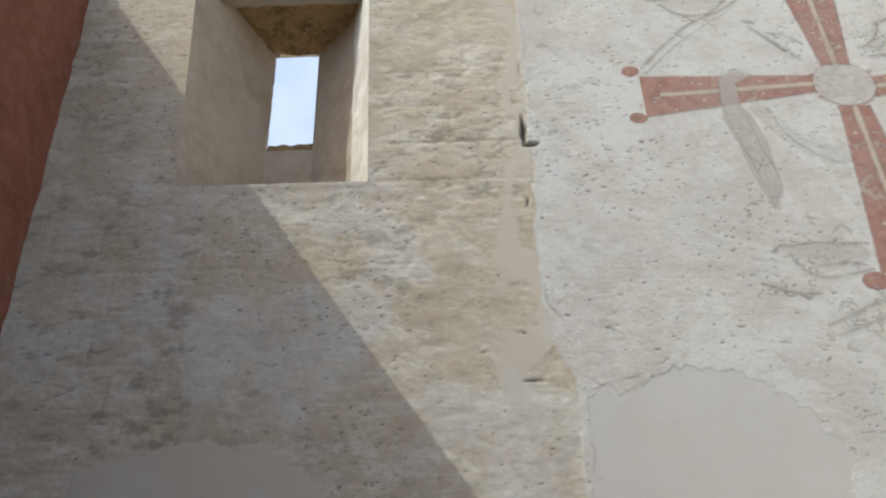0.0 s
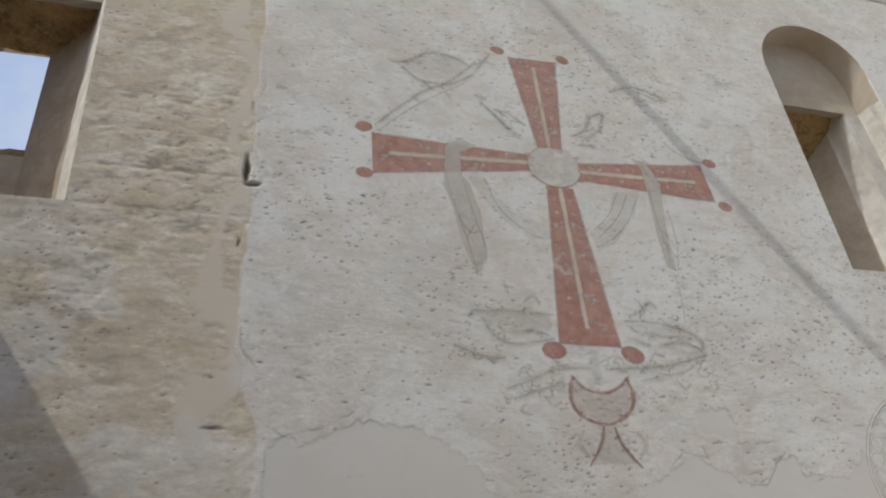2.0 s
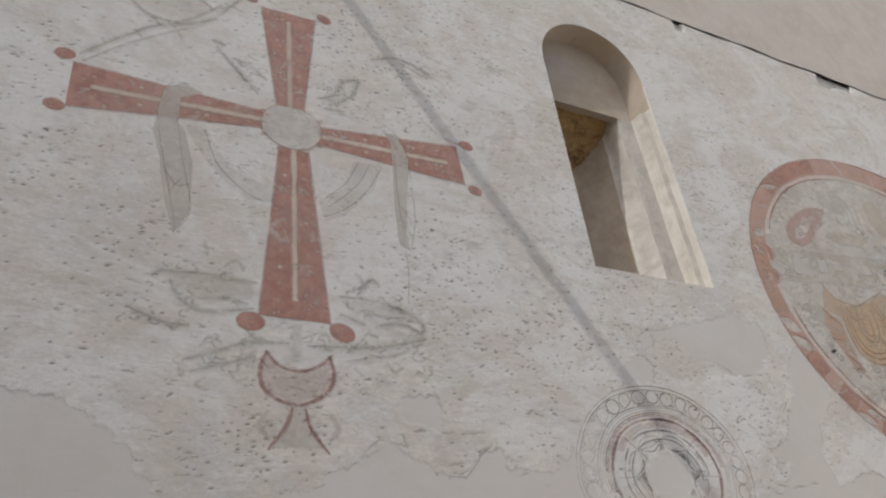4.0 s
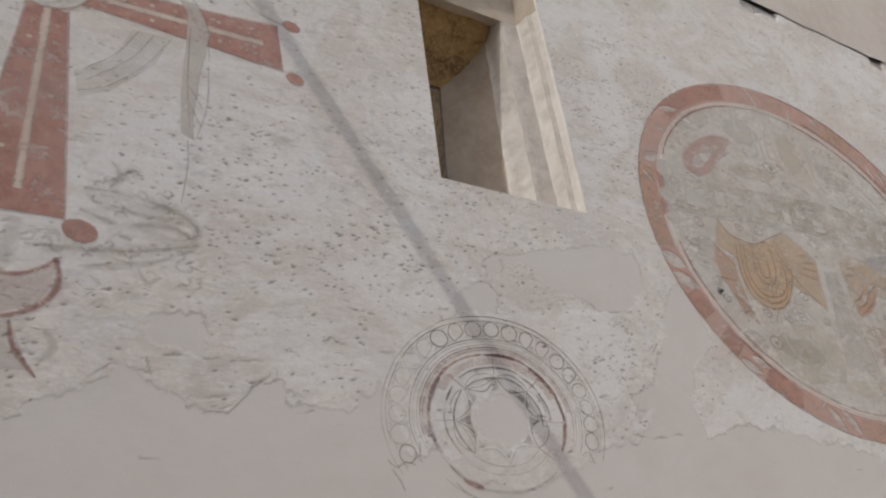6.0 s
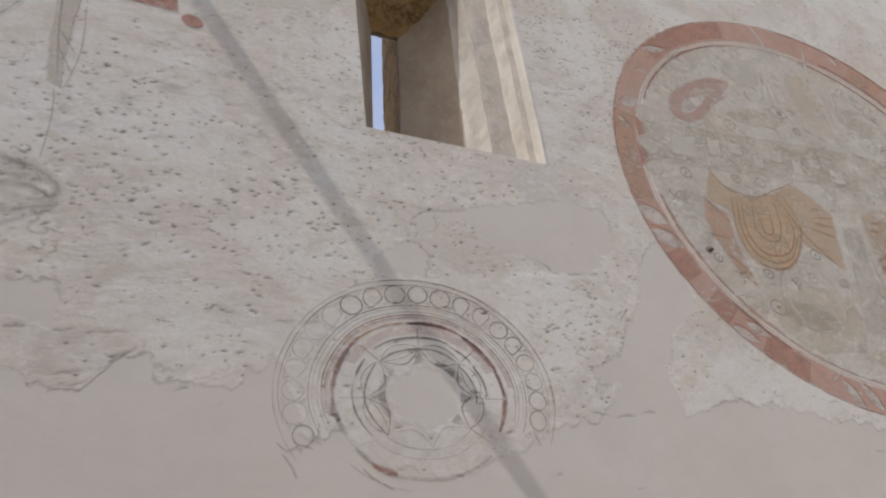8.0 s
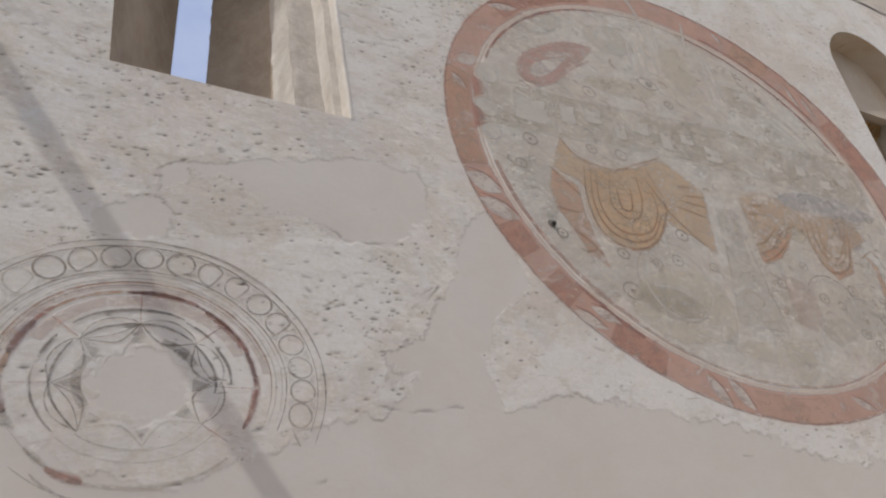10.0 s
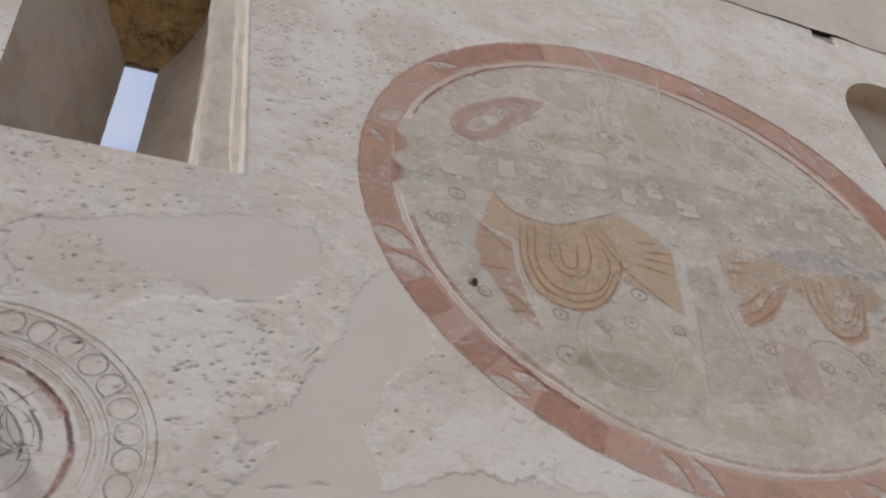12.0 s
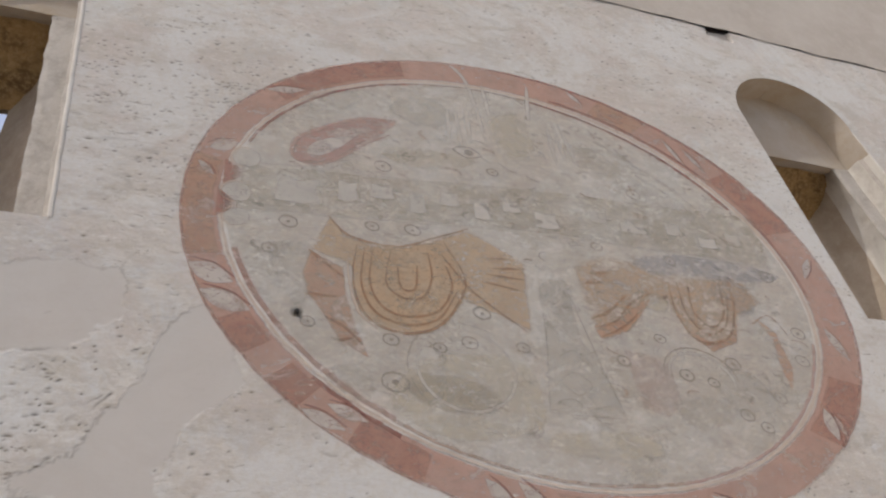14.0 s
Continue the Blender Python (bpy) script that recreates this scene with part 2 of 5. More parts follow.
PINK_THIN = paint("thin_pink_paint", (0.55, 0.41, 0.36), (0.56, 0.46, 0.41), 0.38, 0.55)
SCRAPED = paint("scraped_plaster", (0.69, 0.66, 0.61), (0.64, 0.61, 0.56), 0.72, 0.60)
RED_MID = paint("middle_red_paint", (0.49, 0.295, 0.235), (0.42, 0.235, 0.185), 0.66, 0.58)
SALMON = paint("salmon_paint", (0.525, 0.345, 0.28), (0.475, 0.295, 0.235), 0.80, 0.60)
BLACK = mottled("black_metal", (0.02, 0.02, 0.02), (0.03, 0.03, 0.03), (0.03, 0.025, 0.02), 20, 80, rough=0.6)

# ---- builders ----
D = 3.35  # the painted wall's face lies at y = D


def mesh_of(name, verts, faces, material=None, smooth=False):
    me = bpy.data.meshes.new(name)
    me.from_pydata([tuple(map(float, v)) for v in verts], [], [tuple(map(int, f)) for f in faces])
    if material:
        me.materials.append(material)
    if smooth:
        me.polygons.foreach_set("use_smooth", [True] * len(me.polygons))
    me.update()
    return me


def part(name, bm, material, parent, label=""):
    me = bpy.data.meshes.new(name)
    bm.to_mesh(me)
    bm.free()
    me.materials.append(material)
    ob = new(name, me)
    ob.parent = parent
    return tagged(ob, label) if label else ob


def piece(name, verts, faces, material, parent, label="", smooth=False):
    ob = new(name, mesh_of(name, verts, faces, material, smooth))
    ob.parent = parent
    return tagged(ob, label) if label else ob


def box(bm, lo, hi):
    bmesh.ops.create_cube(bm, size=1, matrix=Matrix.LocRotScale([(a + b) / 2 for a, b in zip(lo, hi)], None, [b - a for a, b in zip(lo, hi)]))


def value_noise(x, z, size, seed, octaves=4, gain=0.5):
    """Smooth noise from -1 to 1 over the wall, its largest grains so many metres wide."""
    total, amp, norm = np.zeros_like(x), 1.0, 0.0
    for k in range(octaves):
        rng = np.random.RandomState(seed * 17 + k)
        table = rng.rand(128, 128) * 2 - 1
        u, v = x / size + 31.7, z / size + 17.3
        i, j = np.floor(u).astype(int), np.floor(v).astype(int)
        a, b = u - i, v - j
        a, b = a * a * (3 - 2 * a), b * b * (3 - 2 * b)
        g = lambda p, q: table[(i + p) % 128, (j + q) % 128]
        total += amp * ((g(0, 0) * (1 - a) + g(1, 0) * a) * (1 - b) + (g(0, 1) * (1 - a) + g(1, 1) * a) * b)
        norm += amp
        amp *= gain
        size *= 0.5
    return total / norm


def ramp(v, lo, hi):
    s = np.clip((v - lo) / (hi - lo), 0, 1)
    return s * s * (3 - 2 * s)


# ---- the painted wall ----
LEDGE = 6.44
WINDOWS = [  # left and right edge at the sill, leans of the edges, moulded step at the right, slit, slit's height, rise of the sill
    dict(x0=-1.44, x1=-0.42, lean0=-0.09, lean1=-0.03, step=False, slit=(-1.19, -0.88), slit_z=(4.40, 5.23), rise=0.05),
    dict(x0=4.235, x1=5.25, lean0=-0.11, lean1=-0.17, step=True, slit=(4.54, 4.725), slit_z=(3.70, 4.96), rise=0.04),
    dict(x0=9.72, x1=10.95, lean0=-0.25, lean1=-0.43, step=True, slit=(10.06, 10.26), slit_z=(3.70, 5.02), rise=0.04),
]
SILL, LINTEL, SPRING, CROWN = 3.68, 5.26, 5.45, 5.92
DEEP, PANEL, BEAM = 0.72, 0.20, 0.34


def edge_x(w, z):
    """The left and right edge of a window's opening at a height (numbers or arrays)."""
    s = np.clip((z - SILL) / (SPRING - SILL), 0, 1)
    left, right = w["x0"] + w["lean0"] * s, w["x1"] + w["lean1"] * s
    mid, half = (left + right) / 2, (right - left) / 2
    up = np.clip((z - SPRING) / (CROWN - SPRING), 0, 1)
    half = half * np.sqrt(np.maximum(1 - up * up, 0))
    return mid - half, mid + half


# smooth repairs, as outlines on the wall
REPAIRS = [
    [(1.66, 1.6), (1.72, 2.01), (1.71, 2.21), (1.62, 2.36), (1.51, 2.44), (1.29, 2.58), (1.09, 2.62), (0.88, 2.61), (0.77, 2.51), (0.59, 2.49), (0.54, 1.6)],
    [(-1.85, 1.6), (-1.73, 2.10), (-1.61, 2.23), (-1.27, 2.31), (-0.94, 2.31), (-0.79, 2.30), (-0.68, 2.20), (-0.55, 2.07), (-0.45, 1.6)],
    [(1.9, 1.6), (2.2, 2.2), (2.52, 2.34), (2.60, 2.38), (2.66, 2.44), (2.72, 2.49), (2.79, 2.44), (2.87, 2.42), (3.0, 2.33), (3.16, 2.34), (3.26, 2.46), (3.32, 2.49), (3.39, 2.49), (3.43, 2.39), (3.70, 2.37), (3.83, 2.52), (3.89, 2.38), (3.96, 2.20), (4.10, 2.21), (4.20, 2.16), (4.36, 2.07), (4.60, 2.05), (4.84, 2.11), (4.98, 2.21), (5.2, 2.27), (5.54, 2.33), (5.97, 2.36), (6.3, 2.45), (6.7, 2.42), (7.2, 2.36), (8.0, 2.2), (9.0, 2.3), (9.6, 2.6), (10.2, 2.5), (10.6, 1.6)],
    [(4.33, 2.37), (4.36, 2.45), (4.45, 2.50), (4.55, 2.48), (4.61, 2.40), (4.59, 2.30), (4.50, 2.25), (4.40, 2.27)],
    [(2.81, 2.72), (3.03, 2.74), (3.05, 2.55), (2.90, 2.56), (2.81, 2.59)],
    [(4.27, 2.99), (4.33, 3.08), (4.43, 3.12), (4.55, 3.04), (4.50, 2.95), (4.39, 2.90), (4.30, 2.90)],
    [(4.43, 3.25), (4.86, 3.35), (5.26, 3.47), (5.59, 3.48), (5.61, 3.21), (5.52, 3.10), (5.46, 3.05), (5.26, 3.05), (5.12, 3.05), (5.05, 3.10), (4.90, 3.12), (4.78, 3.23), (4.60, 3.24), (4.58, 3.17), (4.46, 3.14)],
    [(5.82, 3.23), (5.95, 3.34), (6.05, 3.10), (6.14, 2.95), (6.02, 2.83), (5.88, 2.74), (5.83, 2.62), (5.85, 2.49), (5.90, 2.30), (5.33, 2.26), (5.43, 2.39), (5.52, 2.46), (5.38, 2.48), (5.46, 2.60), (5.56, 2.68), (5.60, 2.80), (5.71, 2.94)],
]
STRIPS = [(0.36, 3.0, 0.07, 0.62), (0.37, 4.25, 0.055, 0.80), (0.36, 5.2, 0.08, 0.5)]


def repair_mask(x, z):
    wob_x, wob_z = value_noise(x, z, 0.34, 3, 5, 0.6) * 0.22, value_noise(x, z, 0.34, 4, 5, 0.6) * 0.17
    best = np.zeros_like(x)
    for cx, cz, rx, rz in STRIPS:
        d = ((np.abs(x + wob_x - cx) / rx) ** 2.6 + (np.abs(z + wob_z - cz) / rz) ** 2.6) ** (1 / 2.6)
        best = np.maximum(best, ramp(-(d - 1) * min(rx, rz), -0.016, 0.016))
    px, pz = x + 0.085 * value_noise(x, z, 0.13, 5, 5, 0.72), z + 0.075 * value_noise(x, z, 0.13, 6, 5, 0.72)
    for outline in REPAIRS:
        i0, i1 = np.searchsorted(x[:, 0], (min(p[0] for p in outline) - 0.1, max(p[0] for p in outline) + 0.1))
        j1 = np.searchsorted(z[0], max(p[1] for p in outline) + 0.1)
        qx, qz = px[i0:i1, :j1], pz[i0:i1, :j1]
        far, odd = np.full_like(qx, 9.0), np.zeros(qx.shape, bool)
        for (xa, za), (xb, zb) in zip(outline, outline[1:] + outline[:1]):
            u = np.clip(((qx - xa) * (xb - xa) + (qz - za) * (zb - za)) / ((xb - xa) ** 2 + (zb - za) ** 2), 0, 1)
            far = np.minimum(far, np.hypot(qx - xa - u * (xb - xa), qz - za - u * (zb - za)))
            odd ^= ((za > qz) != (zb > qz)) & (qx < (xb - xa) * (qz - za) / (zb - za + 1e-9) + xa)
        best[i0:i1, :j1] = np.maximum(best[i0:i1, :j1], ramp(np.where(odd, far, -far), -0.010, 0.010))
    return best


def build_wall():
    step = 0.0076
    xs, zs = np.arange(-2.24, 11.3, step), np.arange(1.72, LEDGE, step)
    zs[-1] = LEDGE
    gx, gz = np.meshgrid(xs, zs, indexing="ij")
    nx, nz = gx.shape
    rng = np.random.RandomState(11)
    patch = repair_mask(gx, gz)
    # bare stone, left of the torn edge of the plaster
    torn = 0.46 + 0.05 * value_noise(gx, gz, 0.5, 7) + 0.022 * value_noise(gx, gz, 0.11, 6) + 0.10 * np.clip((2.9 - gz) / 0.4, 0, 1)
    stone = ramp(torn - gx, -0.004, 0.012)
    patch = np.where((stone > 0.5) | (gx > torn + 0.03), patch, patch * 0)
    # stone courses
    course = 0.245
    row = np.floor(gz / course + 0.06 * value_noise(gx, gz, 1.5, 8))
    shift = (row * 0.37) % 1.0
    width = 0.40 + 0.14 * np.sin(row * 2.3)
    col = np.floor(gx / width + shift)
    du = np.minimum((gx / width + shift) % 1.0, 1 - (gx / width + shift) % 1.0) * width
    dv = np.minimum((gz / course) % 1.0, 1 - (gz / course) % 1.0) * course
    joint = 1 - ramp(np.minimum(du, dv) + 0.006 * value_noise(gx, gz, 0.1, 9), 0.002, 0.014)
    lot = np.abs(np.sin(row * 12.9898 + col * 78.233) * 43758.5453) % 1.0
    block = np.clip(0.25 + 0.6 * lot + 0.3 * value_noise(gx, gz, 0.4, 10), 0, 1)
    # flakes run along the beds
    flakes = value_noise(gx * 0.55, gz, 0.075, 12, 4, 0.72)
    flakes = np.sign(flakes) * np.abs(flakes) ** 0.8
    rough = value_noise(gx, gz, 0.06, 13, 3, 0.6)
    worn = ramp(value_noise(gx, gz, 1.1, 14, 3), -0.25, 0.45)
    scabs = ramp(value_noise(gx * 0.6, gz, 0.13, 15, 4, 0.6), 0.12, 0.22) * worn
    h_stone = -0.004 + 0.0056 * flakes * (0.4 + 0.6 * worn) + 0.0028 * rough - 0.0022 * joint * worn + 0.002 * (lot - 0.6) * worn
    h_lime = -0.0005 + 0.0005 * rough - 0.0016 * scabs + 0.0008 * flakes * worn
    h_patch = -0.0014 + 0.0006 * value_noise(gx, gz, 0.4, 16, 2)
    h = h_lime * (1 - stone) + h_stone * stone
    h = h * (1 - patch) + h_patch * patch
    h = np.where(stone > 0.5, h, np.minimum(h, 0.0004))
    # picked holes, in flocks
    # a broken dark line where the old plaster ends at a repair
    torn_line = 4 * patch * (1 - patch) * ramp(value_noise(gx, gz, 0.25, 27, 3), 0.0, 0.35)
    dirt_shade = 0.30 * torn_line * np.where(stone > 0.5, 0.2, 1.0)
    # shadows of the flakes, coloured dark into the hollows between them
    dirt_shade = np.maximum(dirt_shade, 0.42 * ramp(-flakes, 0.20, 0.60) * stone * (1 - patch) * (0.35 + 0.65 * worn))
    dirt_shade = np.maximum(dirt_shade, 0.22 * ramp(-flakes, 0.30, 0.60) * (1 - stone) * (1 - patch) * worn)
    flock = ramp(value_noise(gx, gz, 0.7, 21, 3), -0.12, 0.42)
    inside = ((gx - 7.65) / 1.9) ** 2 + ((gz - 3.87) / 1.42) ** 2 < 1.0
    wanted = (0.13 + 0.72 * flock) * (1 - patch) * np.where(inside, 0.10, 1.0) * np.where(gx > 6.4, 0.5, 1.0) * np.where(stone > 0.5, 0.6, 1.0)
    wanted = np.where(gz > 5.3, wanted * 0.5, wanted)
    tries = rng.rand(25000, 2)
    for px, pz in tries:
        i, j = int(px * nx), int(pz * nz)
        if rng.rand() > wanted[i, j]:
            continue
        a, b = rng.uniform(0.0048, 0.0110) * (1.8 if rng.rand() < 0.12 else 1.0), rng.uniform(0.0036, 0.0060)
        tilt, deep = rng.uniform(-0.35, 0.55), rng.uniform(0.001, 0.0042)
        r = int(a * 2 / step) + 2
        i0, i1, j0, j1 = max(i - r, 0), min(i + r + 1, nx), max(j - r, 0), min(j + r + 1, nz)
        ux, uz = gx[i0:i1, j0:j1] - gx[i, j], gz[i0:i1, j0:j1] - gz[i, j]
        p, q = ux * math.cos(tilt) + uz * math.sin(tilt), -ux * math.sin(tilt) + uz * math.cos(tilt)
        k = np.exp(-((p / a) ** 2 + (q / b) ** 2) ** 1.5)
        h[i0:i1, j0:j1] -= deep * k
        # shade inside the pit, put into the colour as a dark tint
        dirt_shade[i0:i1, j0:j1] = np.maximum(dirt_shade[i0:i1, j0:j1], rng.uniform(0.40, 1.0) * k)
    # cracks along torn edges, and scratches
    lines = [[(0.56, 2.62), (0.67, 2.54), (0.85, 2.57), (1.0, 2.65)], [(2.58, 2.36), (2.71, 2.49), (2.85, 2.45), (2.83, 2.52)], [(3.0, 2.33), (3.16, 2.34), (3.32, 2.49)], [(3.0, 2.37), (3.22, 2.40)], [(2.9, 2.53), (3.3, 2.55), (3.36, 2.50)],
             [(3.44, 2.34), (3.52, 2.35)], [(0.43, 3.56), (0.44, 3.42), (0.47, 3.36)], [(0.46, 3.05), (0.47, 2.95), (0.53, 2.87)], [(5.1, 3.10), (5.22, 3.04), (5.45, 3.06)], [(5.50, 2.77), (5.58, 2.82), (5.64, 2.89)], [(5.52, 2.83), (5.60, 2.87)],
             [(-1.9, 2.52), (-1.7, 2.62), (-1.5, 2.66)], [(-1.95, 2.72), (-1.6, 2.78)], [(5.3, 2.35), (5.5, 2.33), (5.7, 2.36)], [(0.40, 4.62), (0.41, 4.50)], [(6.9, 5.75), (7.2, 5.78)]]
    for k in range(150):
        x, z, long = rng.uniform(-2, 10), rng.uniform(2, 5.8), rng.uniform(0.02, 0.09)
        if ((x - 7.65) / 1.95) ** 2 + ((z - 3.87) / 1.46) ** 2 > 1 and abs(x - 2.2) > 0.6:
            lines.append([(x, z), (x + long, z + rng.uniform(-0.2, 0.25) * long)])
    for n, line in enumerate(lines):
        bound = [min(p[0] for p in line) - 0.05, max(p[0] for p in line) + 0.05, min(p[1] for p in line) - 0.05, max(p[1] for p in line) + 0.05]
        i0, i1 = np.searchsorted(xs, bound[:2])
        j0, j1 = np.searchsorted(zs, bound[2:])
        if i1 - i0 < 2 or j1 - j0 < 2:
            continue
        sx, sz = gx[i0:i1, j0:j1], gz[i0:i1, j0:j1]
        sx, sz = sx + 0.012 * value_noise(sx, sz, 0.05, 31, 3), sz + 0.012 * value_noise(sx, sz, 0.05, 32, 3)
        far = np.full_like(sx, 9.0)
        for (xa, za), (xb, zb) in zip(line, line[1:]):
            u = np.clip(((sx - xa) * (xb - xa) + (sz - za) * (zb - za)) / ((xb - xa) ** 2 + (zb - za) ** 2), 0, 1)
            far = np.minimum(far, np.hypot(sx - xa - u * (xb - xa), sz - za - u * (zb - za)))
        k = ramp(-far, -0.0075, -0.001) * (0.55 + 0.45 * np.sin(sx * 40 + n))
        h[i0:i1, j0:j1] -= (0.0022 if n < 16 else 0.001) * k
        dirt_shade[i0:i1, j0:j1] = np.maximum(dirt_shade[i0:i1, j0:j1], (0.5 if n < 16 else 0.4) * k)
    # a socket in the torn edge, a peg hole in the painting, a chipped slot; their inner shade is tinted in
    for cx, cz, rx, rz, deep in ((0.425, 3.98, 0.016, 0.085, 0.04), (0.455, 3.885, 0.04, 0.014, 0.03), (0.37, 2.565, 0.050, 0.008, 0.004), (0.42, 3.52, 0.007, 0.03, 0.012), (6.318, 3.325, 0.020, 0.018, 0.05)):
        k = np.exp(-(((gx - cx + 0.012 * rough) / rx) ** 2 + ((gz - cz) / rz) ** 2) ** 2)
        h -= deep * k
        dirt_shade = np.maximum(dirt_shade, 0.8 * k)
    # beam sockets under the ledge, shallow, with some shade put into their colour
    for cx, half in ((5.73, 0.05), (7.65, 0.10), (7.9, 0.16), (9.62, 0.11), (4.05, 0.12)):
        k = ramp(half - np.abs(gx - cx + 0.03 * rough), -0.01, 0.01) * ramp(gz - LEDGE + 0.14 + 0.06 * value_noise(gx, gz, 0.2, 23), 0, 0.02)
        h -= 0.028 * k
        dirt_shade = np.maximum(dirt_shade, 0.25 * k)
    # ragged recess right below the ledge
    k = ramp(gz - LEDGE + 0.012 + 0.030 * value_noise(gx, gz, 0.45, 24), 0, 0.02)
    h -= 0.011 * k
    # cut the openings, with the vertices of their rims set on the rim
    keep = np.ones((nx - 1, nz - 1), bool)
    cells = np.arange(nx - 1)[:, None]
    for w in WINDOWS:
        left, right = edge_x(w, gz)
        out = np.maximum(np.maximum(left - gx, gx - right), np.maximum(SILL - gz, gz - CROWN))
        near = ramp(-np.abs(out), -0.05, -0.01)
        h = h * (1 - near)
        j0, j1 = int(np.argmin(np.abs(zs - SILL))), int(np.argmin(np.abs(zs - CROWN)))
        il = np.round((left[0] - xs[0]) / step).astype(int)
        ir = np.round((right[0] - xs[0]) / step).astype(int)
        for j in range(j0, j1):
            gx[il[j], j], gx[ir[j], j] = left[0, j], right[0, j]
        rows = (np.arange(nz - 1) >= j0) & (np.arange(nz - 1) < j1)
        keep &= ~((cells >= il[None, :-1]) & (cells < ir[None, :-1]) & rows[None, :])
        gz[:, j0] = np.where((xs > left[0, j0] - 0.02) & (xs < right[0, j0] + 0.02), SILL, gz[:, j0])
    index = np.arange(nx * nz).reshape(nx, nz)
    quads = np.stack([index[:-1, :-1], index[1:, :-1], index[1:, 1:], index[:-1, 1:]], -1)[keep]
    used = np.unique(quads)
    renum = np.zeros(nx * nz, np.int64)
    renum[used] = np.arange(len(used))
    quads = renum[quads]
    co = np.stack([gx, D - h, gz], -1).reshape(-1, 3)[used]
    me = bpy.data.meshes.new("wall_north")
    me.vertices.add(len(used))
    me.vertices.foreach_set("co", co.astype(np.float32).ravel())
    me.loops.add(quads.size)
    me.loops.foreach_set("vertex_index", quads.astype(np.int32).ravel())
    me.polygons.add(len(quads))
    me.polygons.foreach_set("loop_start", (np.arange(len(quads)) * 4).astype(np.int32))
    # lime left on the lower stone
    left_on = ramp(value_noise(gx, gz, 0.5, 41, 5, 0.62), -0.08, 0.18) * ramp(4.3 - gz, 0, 1.2)
    stone = stone * (1 - 0.65 * left_on)
    for key, field in (("stone", stone), ("patch", patch), ("dirt_shade", dirt_shade), ("block", block)):
        a = me.attributes.new(key, "FLOAT", "POINT")
        a.data.foreach_set("value", field.reshape(-1)[used].astype(np.float32))
    me.update(calc_edges=True)
    me.validate()
    me.polygons.foreach_set("use_smooth", np.ones(len(quads), bool))
    me.materials.append(WALL)
    ob = new("wall_north", me)
    return tagged(ob, "tall old wall of pitted grey-white plaster over bare stone, with smooth repairs", "wall", kind="structure")


wall_north = build_wall()


def sheet(name, us, vs, place, material, parent=None, smooth=True):
    """A grid of vertices place(u, v)."""
    verts = [place(u, v) for u in us for v in vs]
    n = len(vs)
    faces = [(i * n + j, (i + 1) * n + j, (i + 1) * n + j + 1, i * n + j + 1) for i in range(len(us) - 1) for j in range(n - 1)]
    ob = new(name, mesh_of(name, verts, faces, material, smooth))
    ob.parent = parent
    return ob


def wobble(x, y, z, size=0.25, amp=0.01):
    v = Vector((x, y, z)) / size
    return amp * (noise.noise(v) + 0.5 * noise.noise(v * 2.3))


